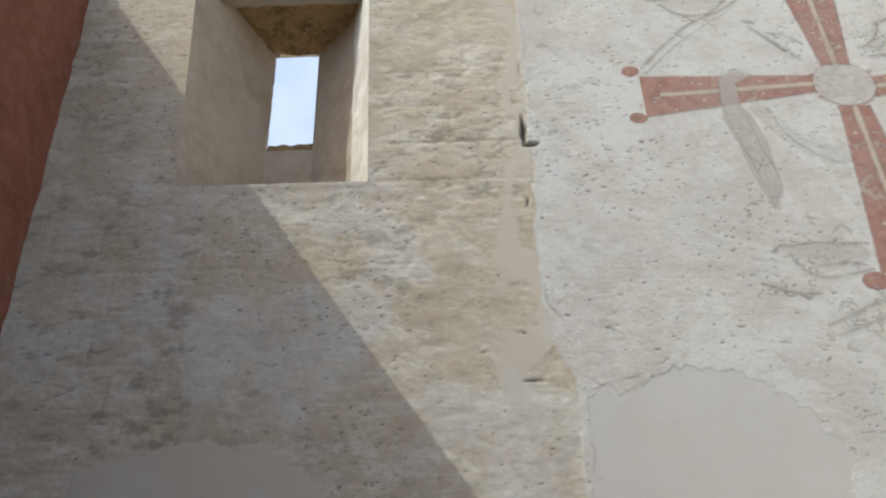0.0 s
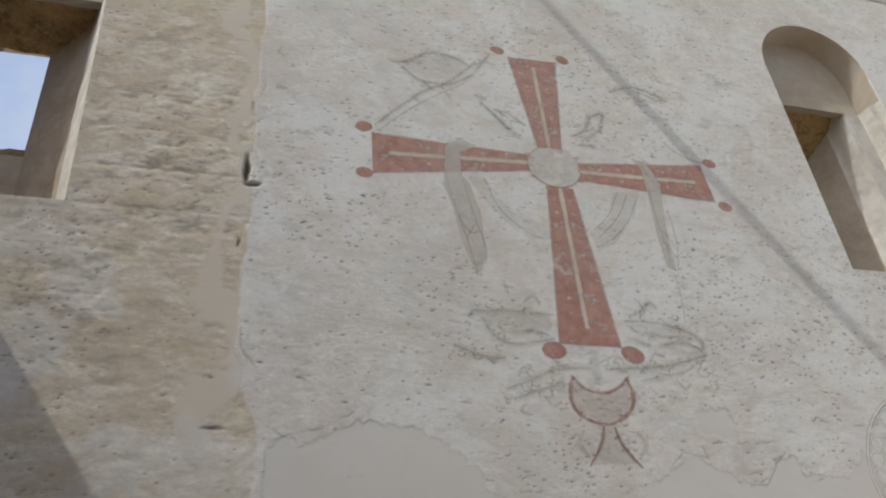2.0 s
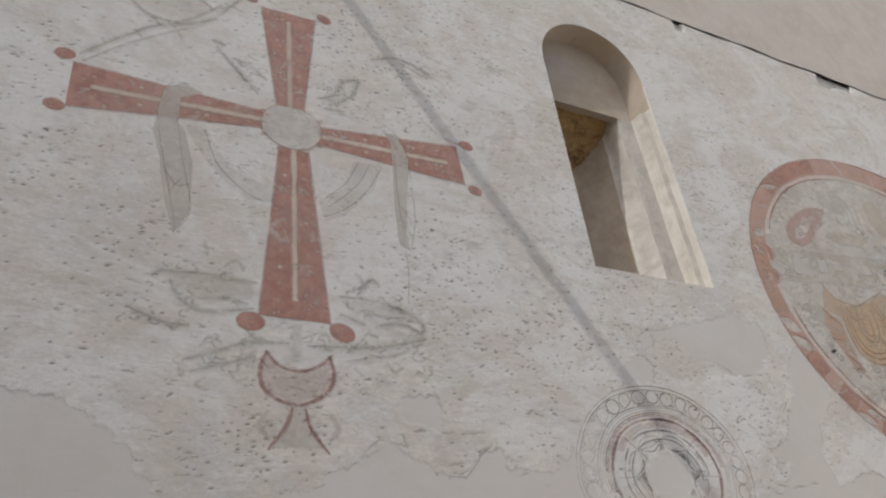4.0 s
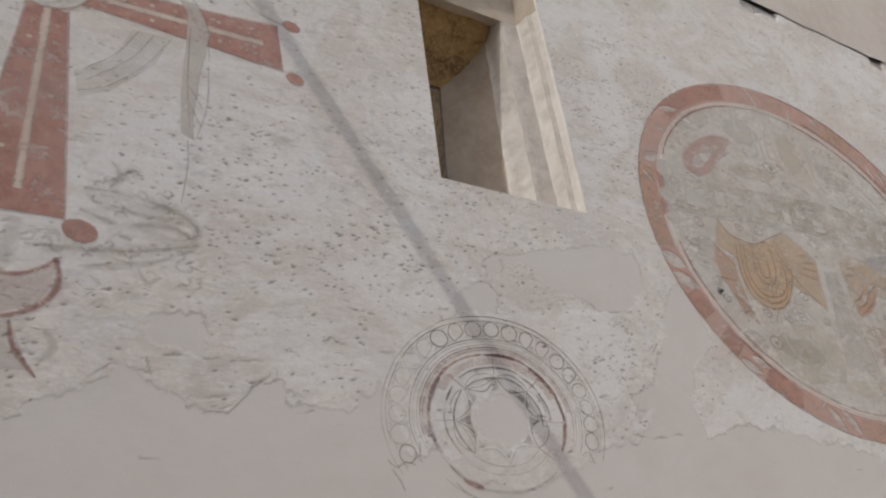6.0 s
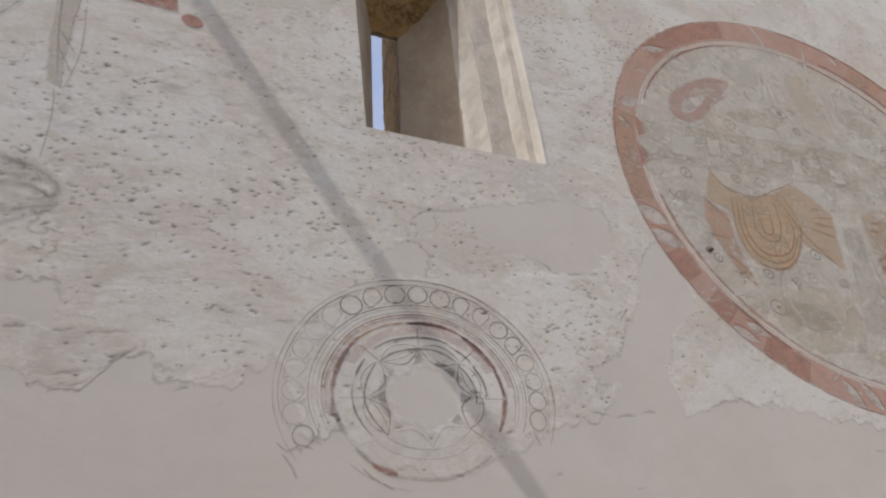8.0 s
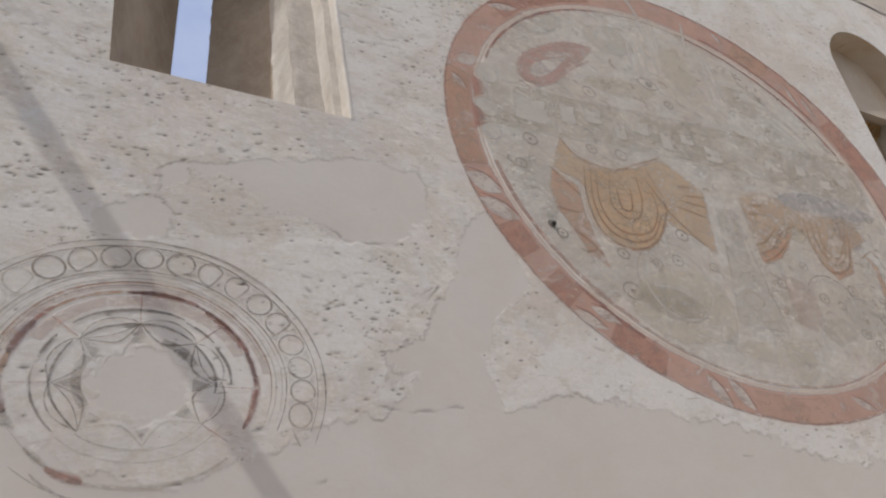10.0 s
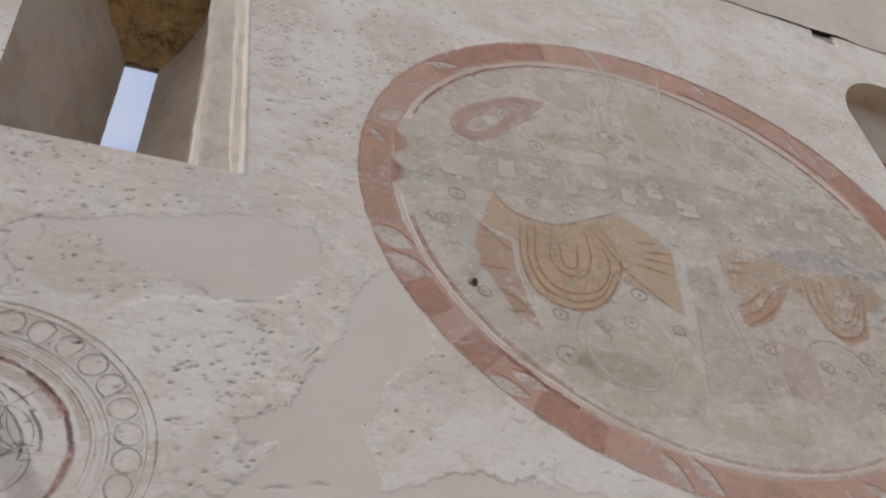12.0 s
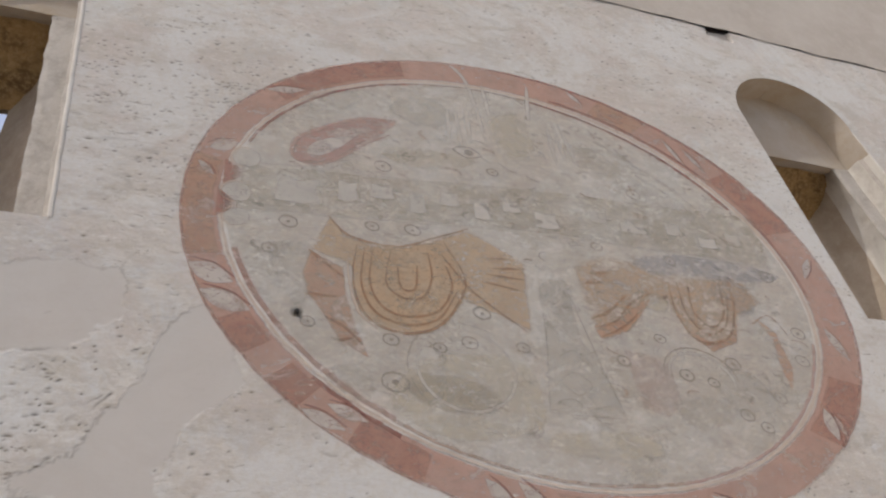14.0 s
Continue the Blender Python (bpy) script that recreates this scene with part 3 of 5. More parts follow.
def window(n, w):
    """A deep embrasure that narrows to a slit, a rock lintel over it and a blind arch above."""
    root = tagged(new(f"window_{n}"), "deep splayed window embrasure with a narrow open slit and blind arch above", "window", kind="structure")
    s0, s1 = w["slit"]
    heights = np.linspace(SILL, LINTEL, 40)
    ts = np.linspace(0, 1, 24)
    floor_z = lambda t: SILL + w["rise"] * t
    t1, t2 = PANEL / DEEP, BEAM / DEEP
    roof_z = lambda t: float(np.interp(t, (0, t1, t2, 1), (LINTEL - 0.02, LINTEL - 0.02, LINTEL + 0.05, w["slit_z"][1])))

    def left(t, u):
        z = floor_z(t) + (roof_z(t) - floor_z(t)) * u
        a = edge_x(w, z)[0]
        x = a + (s0 - a) * t ** 1.15
        k = min(t, 1 - t) * 4
        return (x + wobble(x, t, z, 0.3, 0.012) * min(k, 1), D + DEEP * t, z)

    sheet("jamb", ts, np.linspace(0, 1, 36), left, SHADED_REVEAL, root)
    # right jamb: moulded step, then the splay
    if w["step"]:
        line = [(0.0, 0.0), (-0.005, 0.055), (-0.030, 0.080), (-0.034, 0.185), (-0.038, 0.19), (-0.165, 0.205), (-0.175, 0.215), (-0.185, 0.30), (-0.205, 0.40), (-0.275, 0.50), (-0.40, 0.62)]
    else:
        line = [(0.0, 0.0), (-0.03, 0.1), (-0.08, 0.25), (-0.15, 0.42), (-0.25, 0.54), (-0.38, 0.64)]
    line = line + [(s1 - w["x1"], DEEP)]
    dense = []
    for (xa, ya), (xb, yb) in zip(line, line[1:]):
        k = max(1, int(math.hypot(xb - xa, yb - ya) / 0.03))
        dense += [(xa + (xb - xa) * i / k, ya + (yb - ya) * i / k) for i in range(k)]
    dense.append(line[-1])

    def right(i, u):
        off, y = dense[i]
        t = y / DEEP
        z = floor_z(t) + (roof_z(t) - floor_z(t)) * u
        a = edge_x(w, z)[1] - w["x1"]
        x = w["x1"] + a * (1 - max(0.0, (t - 0.27) / 0.73)) + off
        k = 0.0 if i == 0 else min(1, (len(dense) - 1 - i) / 4)
        return (x + (wobble(x, y, z, 0.16, 0.007) + wobble(x, y + 5, z, 0.045, 0.004)) * k, D + y + wobble(x, z, y, 0.2, 0.004) * k, z)

    def cut(y):
        return min(range(len(dense)), key=lambda i: abs(dense[i][1] - y))

    tall = np.linspace(0, 1, 90)
    if w["step"]:
        a, b, c = cut(0.19), cut(0.215), cut(0.42)
        e, f = cut(0.055), cut(0.080)
        sheet("moulding", range(0, e + 1), tall, right, MOULDING, root)
        sheet("chamfer", range(e, f + 1), tall, right, SHADED_FILLET, root)
        sheet("moulding", range(f, a + 1), tall, right, MOULDING, root)
        # a thin bead along the arris
        sheet("bead", np.linspace(SILL, SPRING, 60), np.linspace(0, math.pi, 7),
              lambda z, q: (edge_x(w, z)[1] + 0.010 - 0.012 * math.cos(q) + wobble(0, z, 3, 0.12, 0.003), D - 0.006 * math.sin(q) + 0.002, z), MOULDING, root)
        # room-facing shelf, shaded by its darker colour against the moulding
        sheet("fillet", range(a, b + 1), tall, right, SHADED_FILLET, root)
        sheet("jamb", range(b, c + 1), tall, right, MOULDING, root)
    else:
        c = cut(0.42)
        sheet("jamb", range(0, c + 1), tall, right, MOULDING, root)
    # past 0.42, the shadow's edge, the jamb's shade is put into darker plaster
    sheet("jamb", range(c, len(dense)), tall, right, SHADED_REVEAL, root)

    def sill(t, u):
        z = floor_z(t)
        a, b = left(t, 0)[0], right(min(range(len(dense)), key=lambda i: abs(dense[i][1] - t * DEEP)), 0)[0]
        return (a + (b - a) * u, D + DEEP * t, z + (wobble(u * 3, t * 3, 0, 0.4, 0.006) if 0 < t < 1 else 0))

    sheet("sill", ts, np.linspace(0, 1, 14), sill, SHADED_REVEAL, root)

    def roof(t, u):
        z = roof_z(t2 + (1 - t2) * t)
        x = w["x0"] - 0.25 + (w["x1"] - w["x0"] + 0.4) * u
        return (x, D + BEAM - 0.02 + (DEEP - BEAM + 0.02) * t, z + (wobble(x, t, 1.3, 0.11, 0.03) + wobble(x, t, 4.3, 0.04, 0.012)) * min(1, 0.3 + t * 3))

    tagged(sheet("lintel_rock", np.linspace(0, 1, 22), np.linspace(0, 1, 44), roof, CEILING_ROCK, root), "rough brown rock lintel")
    # blind arch: soffit, back panel and the plastered underside of the panel
    ups = np.r_[np.linspace(LINTEL - 0.02, SPRING, 7)[:-1], SPRING + (CROWN - SPRING) * np.sin(np.radians(np.r_[0:84:6, 84:90.5:1.5]))]
    outline = [(edge_x(w, z)[0], z) for z in ups] + [(edge_x(w, z)[1], z) for z in ups[-2::-1]]
    sheet("arch_soffit", range(len(outline)), np.linspace(0, 1, 5), lambda i, t: (outline[i][0] - (0.026 * t if i > len(outline) / 2 and w["step"] else 0), D + PANEL * t, outline[i][1]), LUNETTE, root)
    sheet("arch_panel", ups, np.linspace(0, 1, 24), lambda z, u: (edge_x(w, z)[0] + (edge_x(w, z)[1] - edge_x(w, z)[0]) * u, D + PANEL - 0.002 + wobble(u, 3, z, 0.3, 0.003) + (0.004 if 0 < u < 1 else 0), z), LUNETTE, root)
    a, b = edge_x(w, LINTEL)
    sheet("panel_underside", np.linspace(0, 1, 8), np.linspace(0, 1, 30), lambda t, u: (a - 0.05 + (b - a + 0.02) * u, D + PANEL + (BEAM - PANEL) * t, LINTEL - 0.02 + 0.07 * t + wobble(u * 2, t, 7, 0.3, 0.012)), LUNETTE, root)
    # ragged outer frame of the slit
    for name, x0, x1, z0, z1 in (("slit_edge", s0 - 0.5, s0, 3.3, 6.0), ("slit_edge", s1, s1 + 0.5, 3.3, 6.0), ("slit_head", s0 - 0.5, s1 + 0.5, w["slit_z"][1], 6.0), ("slit_foot", s0 - 0.5, s1 + 0.5, 3.3, w["slit_z"][0])):
        edge = sheet(name, np.linspace(0, 1, 12), np.linspace(0, 1, 60), lambda u, v: (
            x0 + (x1 - x0) * u + (wobble(x1, 0, z0 + (z1 - z0) * v, 0.05, 0.008) if "edge" in name else 0),
            D + DEEP + {"slit_edge": 0.02, "slit_head": 0.03, "slit_foot": -0.004}[name],
            z0 + (z1 - z0) * v + (wobble(x0 + (x1 - x0) * u, 1, 0, 0.06, 0.01) if "edge" not in name else 0)), SHADED_REVEAL, root, smooth=False)
    for x, thick, out in ((s0 - 0.004, 0.03, 0.0), (s1 + 0.004, 0.45 if w["step"] else 0.16, 0.068 if w["step"] else 0.0)):
        sheet("slit_reveal", np.linspace(0, 1, 4), np.linspace(0, 1, 60), lambda u, v: (x + out * u + wobble(x, 0, 3.4 + 2.4 * v, 0.05, 0.006), D + DEEP + 0.02 + thick * u, 3.4 + 2.4 * v), CEILING_ROCK, root, smooth=False)
    sheet("slit_reveal", np.linspace(0, 1, 4), np.linspace(0, 1, 8), lambda u, v: (s0 - 0.02 + (s1 - s0 + 0.04) * v, D + DEEP + 0.02 + 0.12 * u, w["slit_z"][0] - 0.03 + 0.18 * u + (wobble(v, 0, s0, 0.12, 0.02) if u > 0.9 else 0)), CEILING_ROCK, root, smooth=False)
    return root


for number, w in enumerate(WINDOWS, 1):
    window(number, w)


# ---- the rest of the place ----
def block_mesh(name, lo, hi, material, label, category):
    bm = bmesh.new()
    box(bm, lo, hi)
    ob = part(name, bm, material, None)
    return tagged(ob, label, category, kind="structure")


sheet_up = sheet("wall_upper", np.arange(-2.24, 14.6, 0.05), np.linspace(LEDGE - 0.004, 8.6, 60),
                 lambda x, z: (x, D - 0.007 - wobble(x, 0, z, 0.5, 0.005) - (0.008 * noise.noise(Vector((x * 3, 0, 4))) if z < LEDGE + 0.02 else 0), z + (0.03 * noise.noise(Vector((x * 2.2, 0, 0))) if z < LEDGE + 0.02 else 0)), UPPER)
tagged(sheet_up, "plain beige plaster of the wall's upper part above a ragged ledge", "wall", kind="structure")
block_mesh("wall_foot", (-2.24, D, 0), (11.3, D + 0.6, 1.725), UPPER, "plain beige plaster at the foot of the painted wall", "wall")
block_mesh("wall_end", (11.292, D + 0.001, 0), (14.6, D + 0.6, LEDGE), UPPER, "plain beige plaster past the last window", "wall")
block_mesh("wall_cap", (-4.6, D + 0.03, 8.6), (14.6, D + DEEP + 0.4, 8.9), UPPER, "beige capping of the tall wall", "wall")
spans = [-4.6] + [v for w in WINDOWS for v in (w["slit"][0] - 0.45, w["slit"][1] + 0.45)] + [14.6]
for a, b in zip(spans[::2], spans[1::2]):
    block_mesh("wall_back", (a, D + DEEP + 0.04, 0), (b, D + DEEP + 0.4, 8.6), UPPER, "outer face of the thick wall between its slits", "wall")
for w in WINDOWS:
    a, b = w["slit"][0] - 0.45, w["slit"][1] + 0.45
    block_mesh("wall_back", (a, D + DEEP + 0.04, 0), (b, D + DEEP + 0.4, 3.35), UPPER, "outer face of the thick wall under a slit", "wall")
    block_mesh("wall_back", (a, D + DEEP + 0.04, 5.95), (b, D + DEEP + 0.4, 8.6), UPPER, "outer face of the thick wall over a slit", "wall")

WEST_TOP = 5.28
west = sheet("wall_west", np.linspace(-4.5, D + 0.02, 160), np.linspace(0, WEST_TOP, 120),
             lambda y, z: (-2.165 + wobble(0, y, z, 0.2, 0.012) * min(1, (WEST_TOP - z) * 8), y, z), RED_WALL)
tagged(west, "dark red plastered cross wall meeting the painted wall", "wall", kind="structure")
block_mesh("wall_west_core", (-4.4, -4.5, 0), (-2.24, D + DEEP, WEST_TOP), RED_WALL, "thick core of the red cross wall", "wall")
block_mesh("wall_south", (-4.4, -5.1, 0), (14.6, -4.5, 3.2), UPPER, "plain beige plastered wall across the open nave", "wall")
block_mesh("wall_east", (14.0, -4.5, 0), (14.6, D, 4.5), UPPER, "plain beige plastered end wall", "wall")
bm = bmesh.new()
bmesh.ops.create_grid(bm, x_segments=40, y_segments=40, size=1500)
tagged(part("ground", bm, SAND, None), "pale sandy paving of the roofless nave", "ground", kind="structure")


def sky_backdrop():
    """A pale hazy sky far behind the wall, seen through its slits."""
    m, t, bsdf, out = nodes_of("hazy_sky")
    glow = t.nodes.new("ShaderNodeEmission")
    haze = step_node(t, noise_node(t, 0.05, 5, 0.6), 0.35, 0.7)
    t.links.new(mix_node(t, haze, (0.36, 0.45, 0.70), (0.50, 0.57, 0.74)), glow.inputs["Color"])
    t.links.new(glow.outputs[0], out.inputs["Surface"])
    back = sheet("backdrop", np.linspace(-60, 70, 14), np.linspace(0, 95, 10), lambda x, z: (x, 62.0 - 0.002 * (x - 5) ** 2, z), m)
    tagged(back, "pale hazy blue sky beyond the slits", "sky", kind="structure")


sky_backdrop()


def cable(x, z, y0, y1):
    """A dark cable slung across the nave, with ties on it."""
    root = tagged(new("slung_cable"), "dark cable with ties slung across the roofless nave", "cable")
    cu = bpy.data.curves.new("cable", "CURVE")
    cu.dimensions, cu.bevel_depth, cu.bevel_resolution = "3D", 0.046, 2
    sp = cu.splines.new("POLY")
    sp.points.add(40)
    for k, p in enumerate(sp.points):
        s = k / 40
        p.co = (x, y0 + (y1 - y0) * s, z, 1)
    ob = new("cable", cu)
    cu.materials.append(ROPE)
    ob.parent = root
    for k, s in enumerate((0.125, 0.19, 0.245, 0.30, 0.37)):
        bm = bmesh.new()
        bmesh.ops.create_uvsphere(bm, u_segments=10, v_segments=6, radius=0.05, matrix=Matrix.Translation((x, y0 + (y1 - y0) * s, z)) @ Matrix.Diagonal((1, 1.6, 1, 1)))
        part("tie", bm, ROPE, root)


cable(1.315, 7.205, D - 0.01, -4.6)


# ---- the paintings: thin coats of paint on the plaster ----

def spline(points, n=10, closed=False):
    """A smooth line through a few points of the wall."""
    p = [Vector(q) for q in points]
    if len(p) == 2 and not closed:
        return [p[0].lerp(p[1], k / n) for k in range(n + 1)]
    get = (lambda i: p[i % len(p)]) if closed else (lambda i: p[min(max(i, 0), len(p) - 1)])
    line = []
    for i in range(len(p) if closed else len(p) - 1):
        a, b, c, d = get(i - 1), get(i), get(i + 1), get(i + 2)
        for k in range(n):
            s = k / n
            line.append(0.5 * ((2 * b) + (c - a) * s + (2 * a - 5 * b + 4 * c - d) * s * s + (3 * b - a - 3 * c + d) * s ** 3))
    if not closed:
        line.append(p[-1])
    return line


def shaky(x, z, amp=0.003):
    return (x + amp * noise.noise(Vector((x * 14, z * 14, 1))), z + amp * noise.noise(Vector((x * 14, z * 14, 7))))


def coat(name, outline, material, parent, layer, label="", soft=0.014):
    """A filled shape of paint."""
    pts = [shaky(*q) for q in outline]
    bm = bmesh.new()
    vs = [bm.verts.new((x, D - 0.0009 - 0.00025 * layer, z)) for x, z in pts]
    f = bm.faces.new(vs)
    f.normal_update()
    if f.normal.y > 0:
        f.normal_flip()
    rim = bm.verts.layers.float.new("rim")
    small = min(max(p[k] for p in pts) - min(p[k] for p in pts) for k in (0, 1))
    if small > 0.05:
        bmesh.ops.inset_individual(bm, faces=[f], thickness=min(0.16 * small, soft), use_even_offset=False)
        inside = max(bm.faces, key=lambda g: len(g.verts)) if len(pts) > 4 else min(bm.faces, key=lambda g: (g.calc_center_median() - Vector((sum(p[0] for p in pts) / 4, D, sum(p[1] for p in pts) / 4))).length)
        core = set(inside.verts)
        for v in bm.verts:
            v[rim] = 0.0 if v in core else 1.0
    bmesh.ops.triangulate(bm, faces=bm.faces[:])
    return part(name, bm, material, parent, label)


def rimmed(ob, across):
    """Mark how near to the rim the rows of vertices across a strip lie."""
    a = ob.data.attributes.new("rim", "FLOAT", "POINT")
    a.data.foreach_set("value", [across[k % len(across)] for k in range(len(ob.data.vertices))])
    return ob


def stroke(name, points, width, material, parent, layer, closed=False, taper=True, n=8, label=""):
    """A brush line of paint through a few points, thinner at its ends."""
    line = spline(points, n, closed)
    m = len(line)
    verts, faces = [], []
    for i, q in enumerate(line):
        a, b = (line[i - 1], line[(i + 1) % m]) if closed else (line[max(i - 1, 0)], line[min(i + 1, m - 1)])
        way = (b - a).normalized() if (b - a).length > 1e-6 else Vector((1, 0))
        side = Vector((-way.y, way.x))
        s = i / (m - 1)
        half = width / 2 * (1 if closed or not taper else 0.35 + 0.65 * math.sin(math.pi * min(max(s, 0), 1)) ** 0.5)
        half *= 1 + 0.3 * noise.noise(Vector((q.x * 9, q.y * 9, 3)))
        for e in (1, 0, -1):
            x, z = shaky(*(q + side * half * 1.25 * e), 0.002)
            verts.append((x, D - 0.0009 - 0.00025 * layer, z))
    count = m if closed else m - 1
    for i in range(count):
        a, b = 3 * i, 3 * ((i + 1) % m)
        faces += [(a, a + 1, b + 1, b), (a + 1, a + 2, b + 2, b + 1)]
    return rimmed(piece(name, verts, faces, material, parent, label), (0.85, 0.0, 0.85))


def oval(cx, cz, rx, rz, turn=0.0, n=48, a0=0.0, a1=360.0):
    c, s = math.cos(radians(turn)), math.sin(radians(turn))
    out = []
    for k in range(n):
        a = radians(a0 + (a1 - a0) * k / n)
        x, z = rx * math.cos(a), rz * math.sin(a)
        out.append((cx + x * c - z * s, cz + x * s + z * c))
    return out


def band(name, inner, outer, s0, s1, material, parent, layer, a0=0.0, a1=360.0, n=120, label=""):
    """A strip of paint along a ring, between two shares of the way from its inner to its outer oval."""
    verts, faces = [], []
    whole = a1 - a0 >= 360
    for k in range(n):
        a = a0 + (a1 - a0) * k / (n if whole else n - 1)
        for q in (0.0, 0.14, 0.86, 1.0):
            x, z = shaky(*ring_point(inner, outer, a, s0 + (s1 - s0) * q), 0.006)
            verts.append((x, D - 0.0009 - 0.00025 * layer, z))
    for i in range(n if whole else n - 1):
        a, b = 4 * i, 4 * ((i + 1) % n)
        faces += [(a + k, a + k + 1, b + k + 1, b + k) for k in range(3)]
    return rimmed(piece(name, verts, faces, material, parent, label), (0.9, 0.0, 0.0, 0.9))


def ring_point(inner, outer, angle, share):
    """A point at an angle, so far from the inner oval (0) to the outer (1); ovals are middle, half sizes, turn."""
    both = []
    for cx, cz, rx, rz, turn in (inner, outer):
        c, s = math.cos(radians(turn)), math.sin(radians(turn))
        x, z = rx * math.cos(radians(angle - turn)), rz * math.sin(radians(angle - turn))
        both.append(Vector((cx + x * c - z * s, cz + x * s + z * c)))
    return both[0].lerp(both[1], share)


def leaf(x, z, length, width, turn, k=10):
    """An almond outline."""
    c, s = math.cos(radians(turn)), math.sin(radians(turn))
    side = [(length * (i / k - 0.5), width / 2 * math.sin(math.pi * i / k) ** 0.85) for i in range(k + 1)]
    side += [(u, -v) for u, v in side[-2:0:-1]]
    return [(x + u * c - v * s, z + u * s + v * c) for u, v in side]


def painted_cross():
    root = tagged(new("painted_cross"), "faded red jewelled cross painted on grey-white plaster", "mural")
    mid = (2.235, 4.225)
    arms = [  # outer corners, inner corners
        ((2.02, 5.10), (2.365, 5.11), (2.305, 4.36), (2.14, 4.36)),
        ((3.295, 4.375), (3.335, 4.09), (2.36, 4.145), (2.36, 4.27)),
        ((2.465, 3.045), (2.10, 3.05), (2.165, 4.08), (2.335, 4.08)),
        ((1.105, 4.04), (1.10, 4.325), (2.11, 4.295), (2.11, 4.18)),
    ]
    for a, b, c, d in arms:
        arm = coat("arm", [a, b, c, d], RED, root, 2)
        # dark edge, pale middle line, rows of pearls
        for p, q in ((a, d), (b, c)):
            stroke("edge_line", [p, q], 0.010, RED_EDGE, arm, 3, taper=False)
        m0, m1 = (Vector(a) + Vector(b)) / 2, (Vector(c) + Vector(d)) / 2
        start = m0.lerp(m1, 0.10)
        stroke("middle_line", [start, m1], 0.040, CREAM_LINE, arm, 4, taper=False)
        for side, (p, q) in ((0.5, (a, d)), (0.5, (b, c))):
            number = 9 if (m1 - m0).length < 1.02 else 11
            for k in range(1, number):
                s = k / number
                edge, core = Vector(p).lerp(Vector(q), s), m0.lerp(m1, s)
                at = edge.lerp(core, side)
                coat("pearl", oval(at.x, at.y, 0.012, 0.010, 0, 8), RED_PALE if k % 3 else CREAM, arm, 4)
    for x, z in ((1.06, 4.365), (1.06, 4.035), (1.955, 5.14), (2.42, 5.14), (3.365, 4.40), (3.395, 4.065), (2.065, 3.015), (2.525, 3.01)):
        big = 0.068 if z < 3.5 else 0.050
        tilt = random.uniform(-25, 5)
        knob = coat("knob", oval(x, z, big * 1.12, big * 0.82, tilt, 20), RED, root, 3)
        if z < 3.5 or x < 1.2:
            stroke("knob_eye", oval(x, z, big * 0.42, big * 0.30, tilt, 8, 40, 300), 0.012, RED_PALE, knob, 4, n=3)
    hub = coat("hub", oval(*mid, 0.178, 0.152, 0, 40), WHITE_PAINT, root, 5)
    stroke("hub_rim", oval(*mid, 0.178, 0.152, 0, 24), 0.014, HUB_LINE, hub, 6, closed=True, n=2)
    for k in range(9):
        a = random.uniform(0, 6.28)
        x, z = mid[0] + 0.1 * math.cos(a), mid[1] + 0.07 * math.sin(a)
        stroke("hub_scratch", [(x - 0.03, z), (x + 0.03, z + random.uniform(-0.02, 0.02))], 0.008, GREY_WASH, hub, 7)
    for x, z in ((2.07, 4.30), (2.08, 4.14), (2.40, 4.31), (2.40, 4.14)):
        coat("hub_corner", oval(x, z, 0.022, 0.02, 45, 4), HUB_LINE, hub, 4)
    # cloth: two hanging ends and the sag between them
    cloth = tagged(new("painted_cloth"), "pale grey painted cloth draped over the arms of the cross", "mural")
    coat("hanging_end", [(1.51, 4.01), (1.54, 4.30), (1.64, 4.37), (1.75, 4.32), (1.64, 4.25), (1.64, 4.09), (1.68, 4.04), (1.73, 3.84), (1.74, 3.55), (1.67, 3.42), (1.60, 3.64), (1.56, 3.85)], CLOTH, cloth, 5)
    coat("hanging_end", [(2.79, 4.35), (2.88, 4.36), (2.96, 4.19), (2.93, 3.94), (2.92, 3.66), (2.93, 3.55), (2.86, 3.58), (2.84, 3.80), (2.84, 4.09), (2.83, 4.28)], CLOTH, cloth, 5)
    coat("sag", [(1.66, 4.08), (1.77, 4.10), (1.92, 3.87), (2.15, 3.79), (2.18, 3.70), (2.01, 3.69), (1.87, 3.79), (1.76, 3.92)], SKETCH_WASH, cloth, 1)
    coat("sag", [(2.60, 4.09), (2.79, 4.10), (2.72, 3.91), (2.56, 3.71), (2.43, 3.64), (2.39, 3.78), (2.53, 3.88)], SKETCH_WASH, cloth, 1)
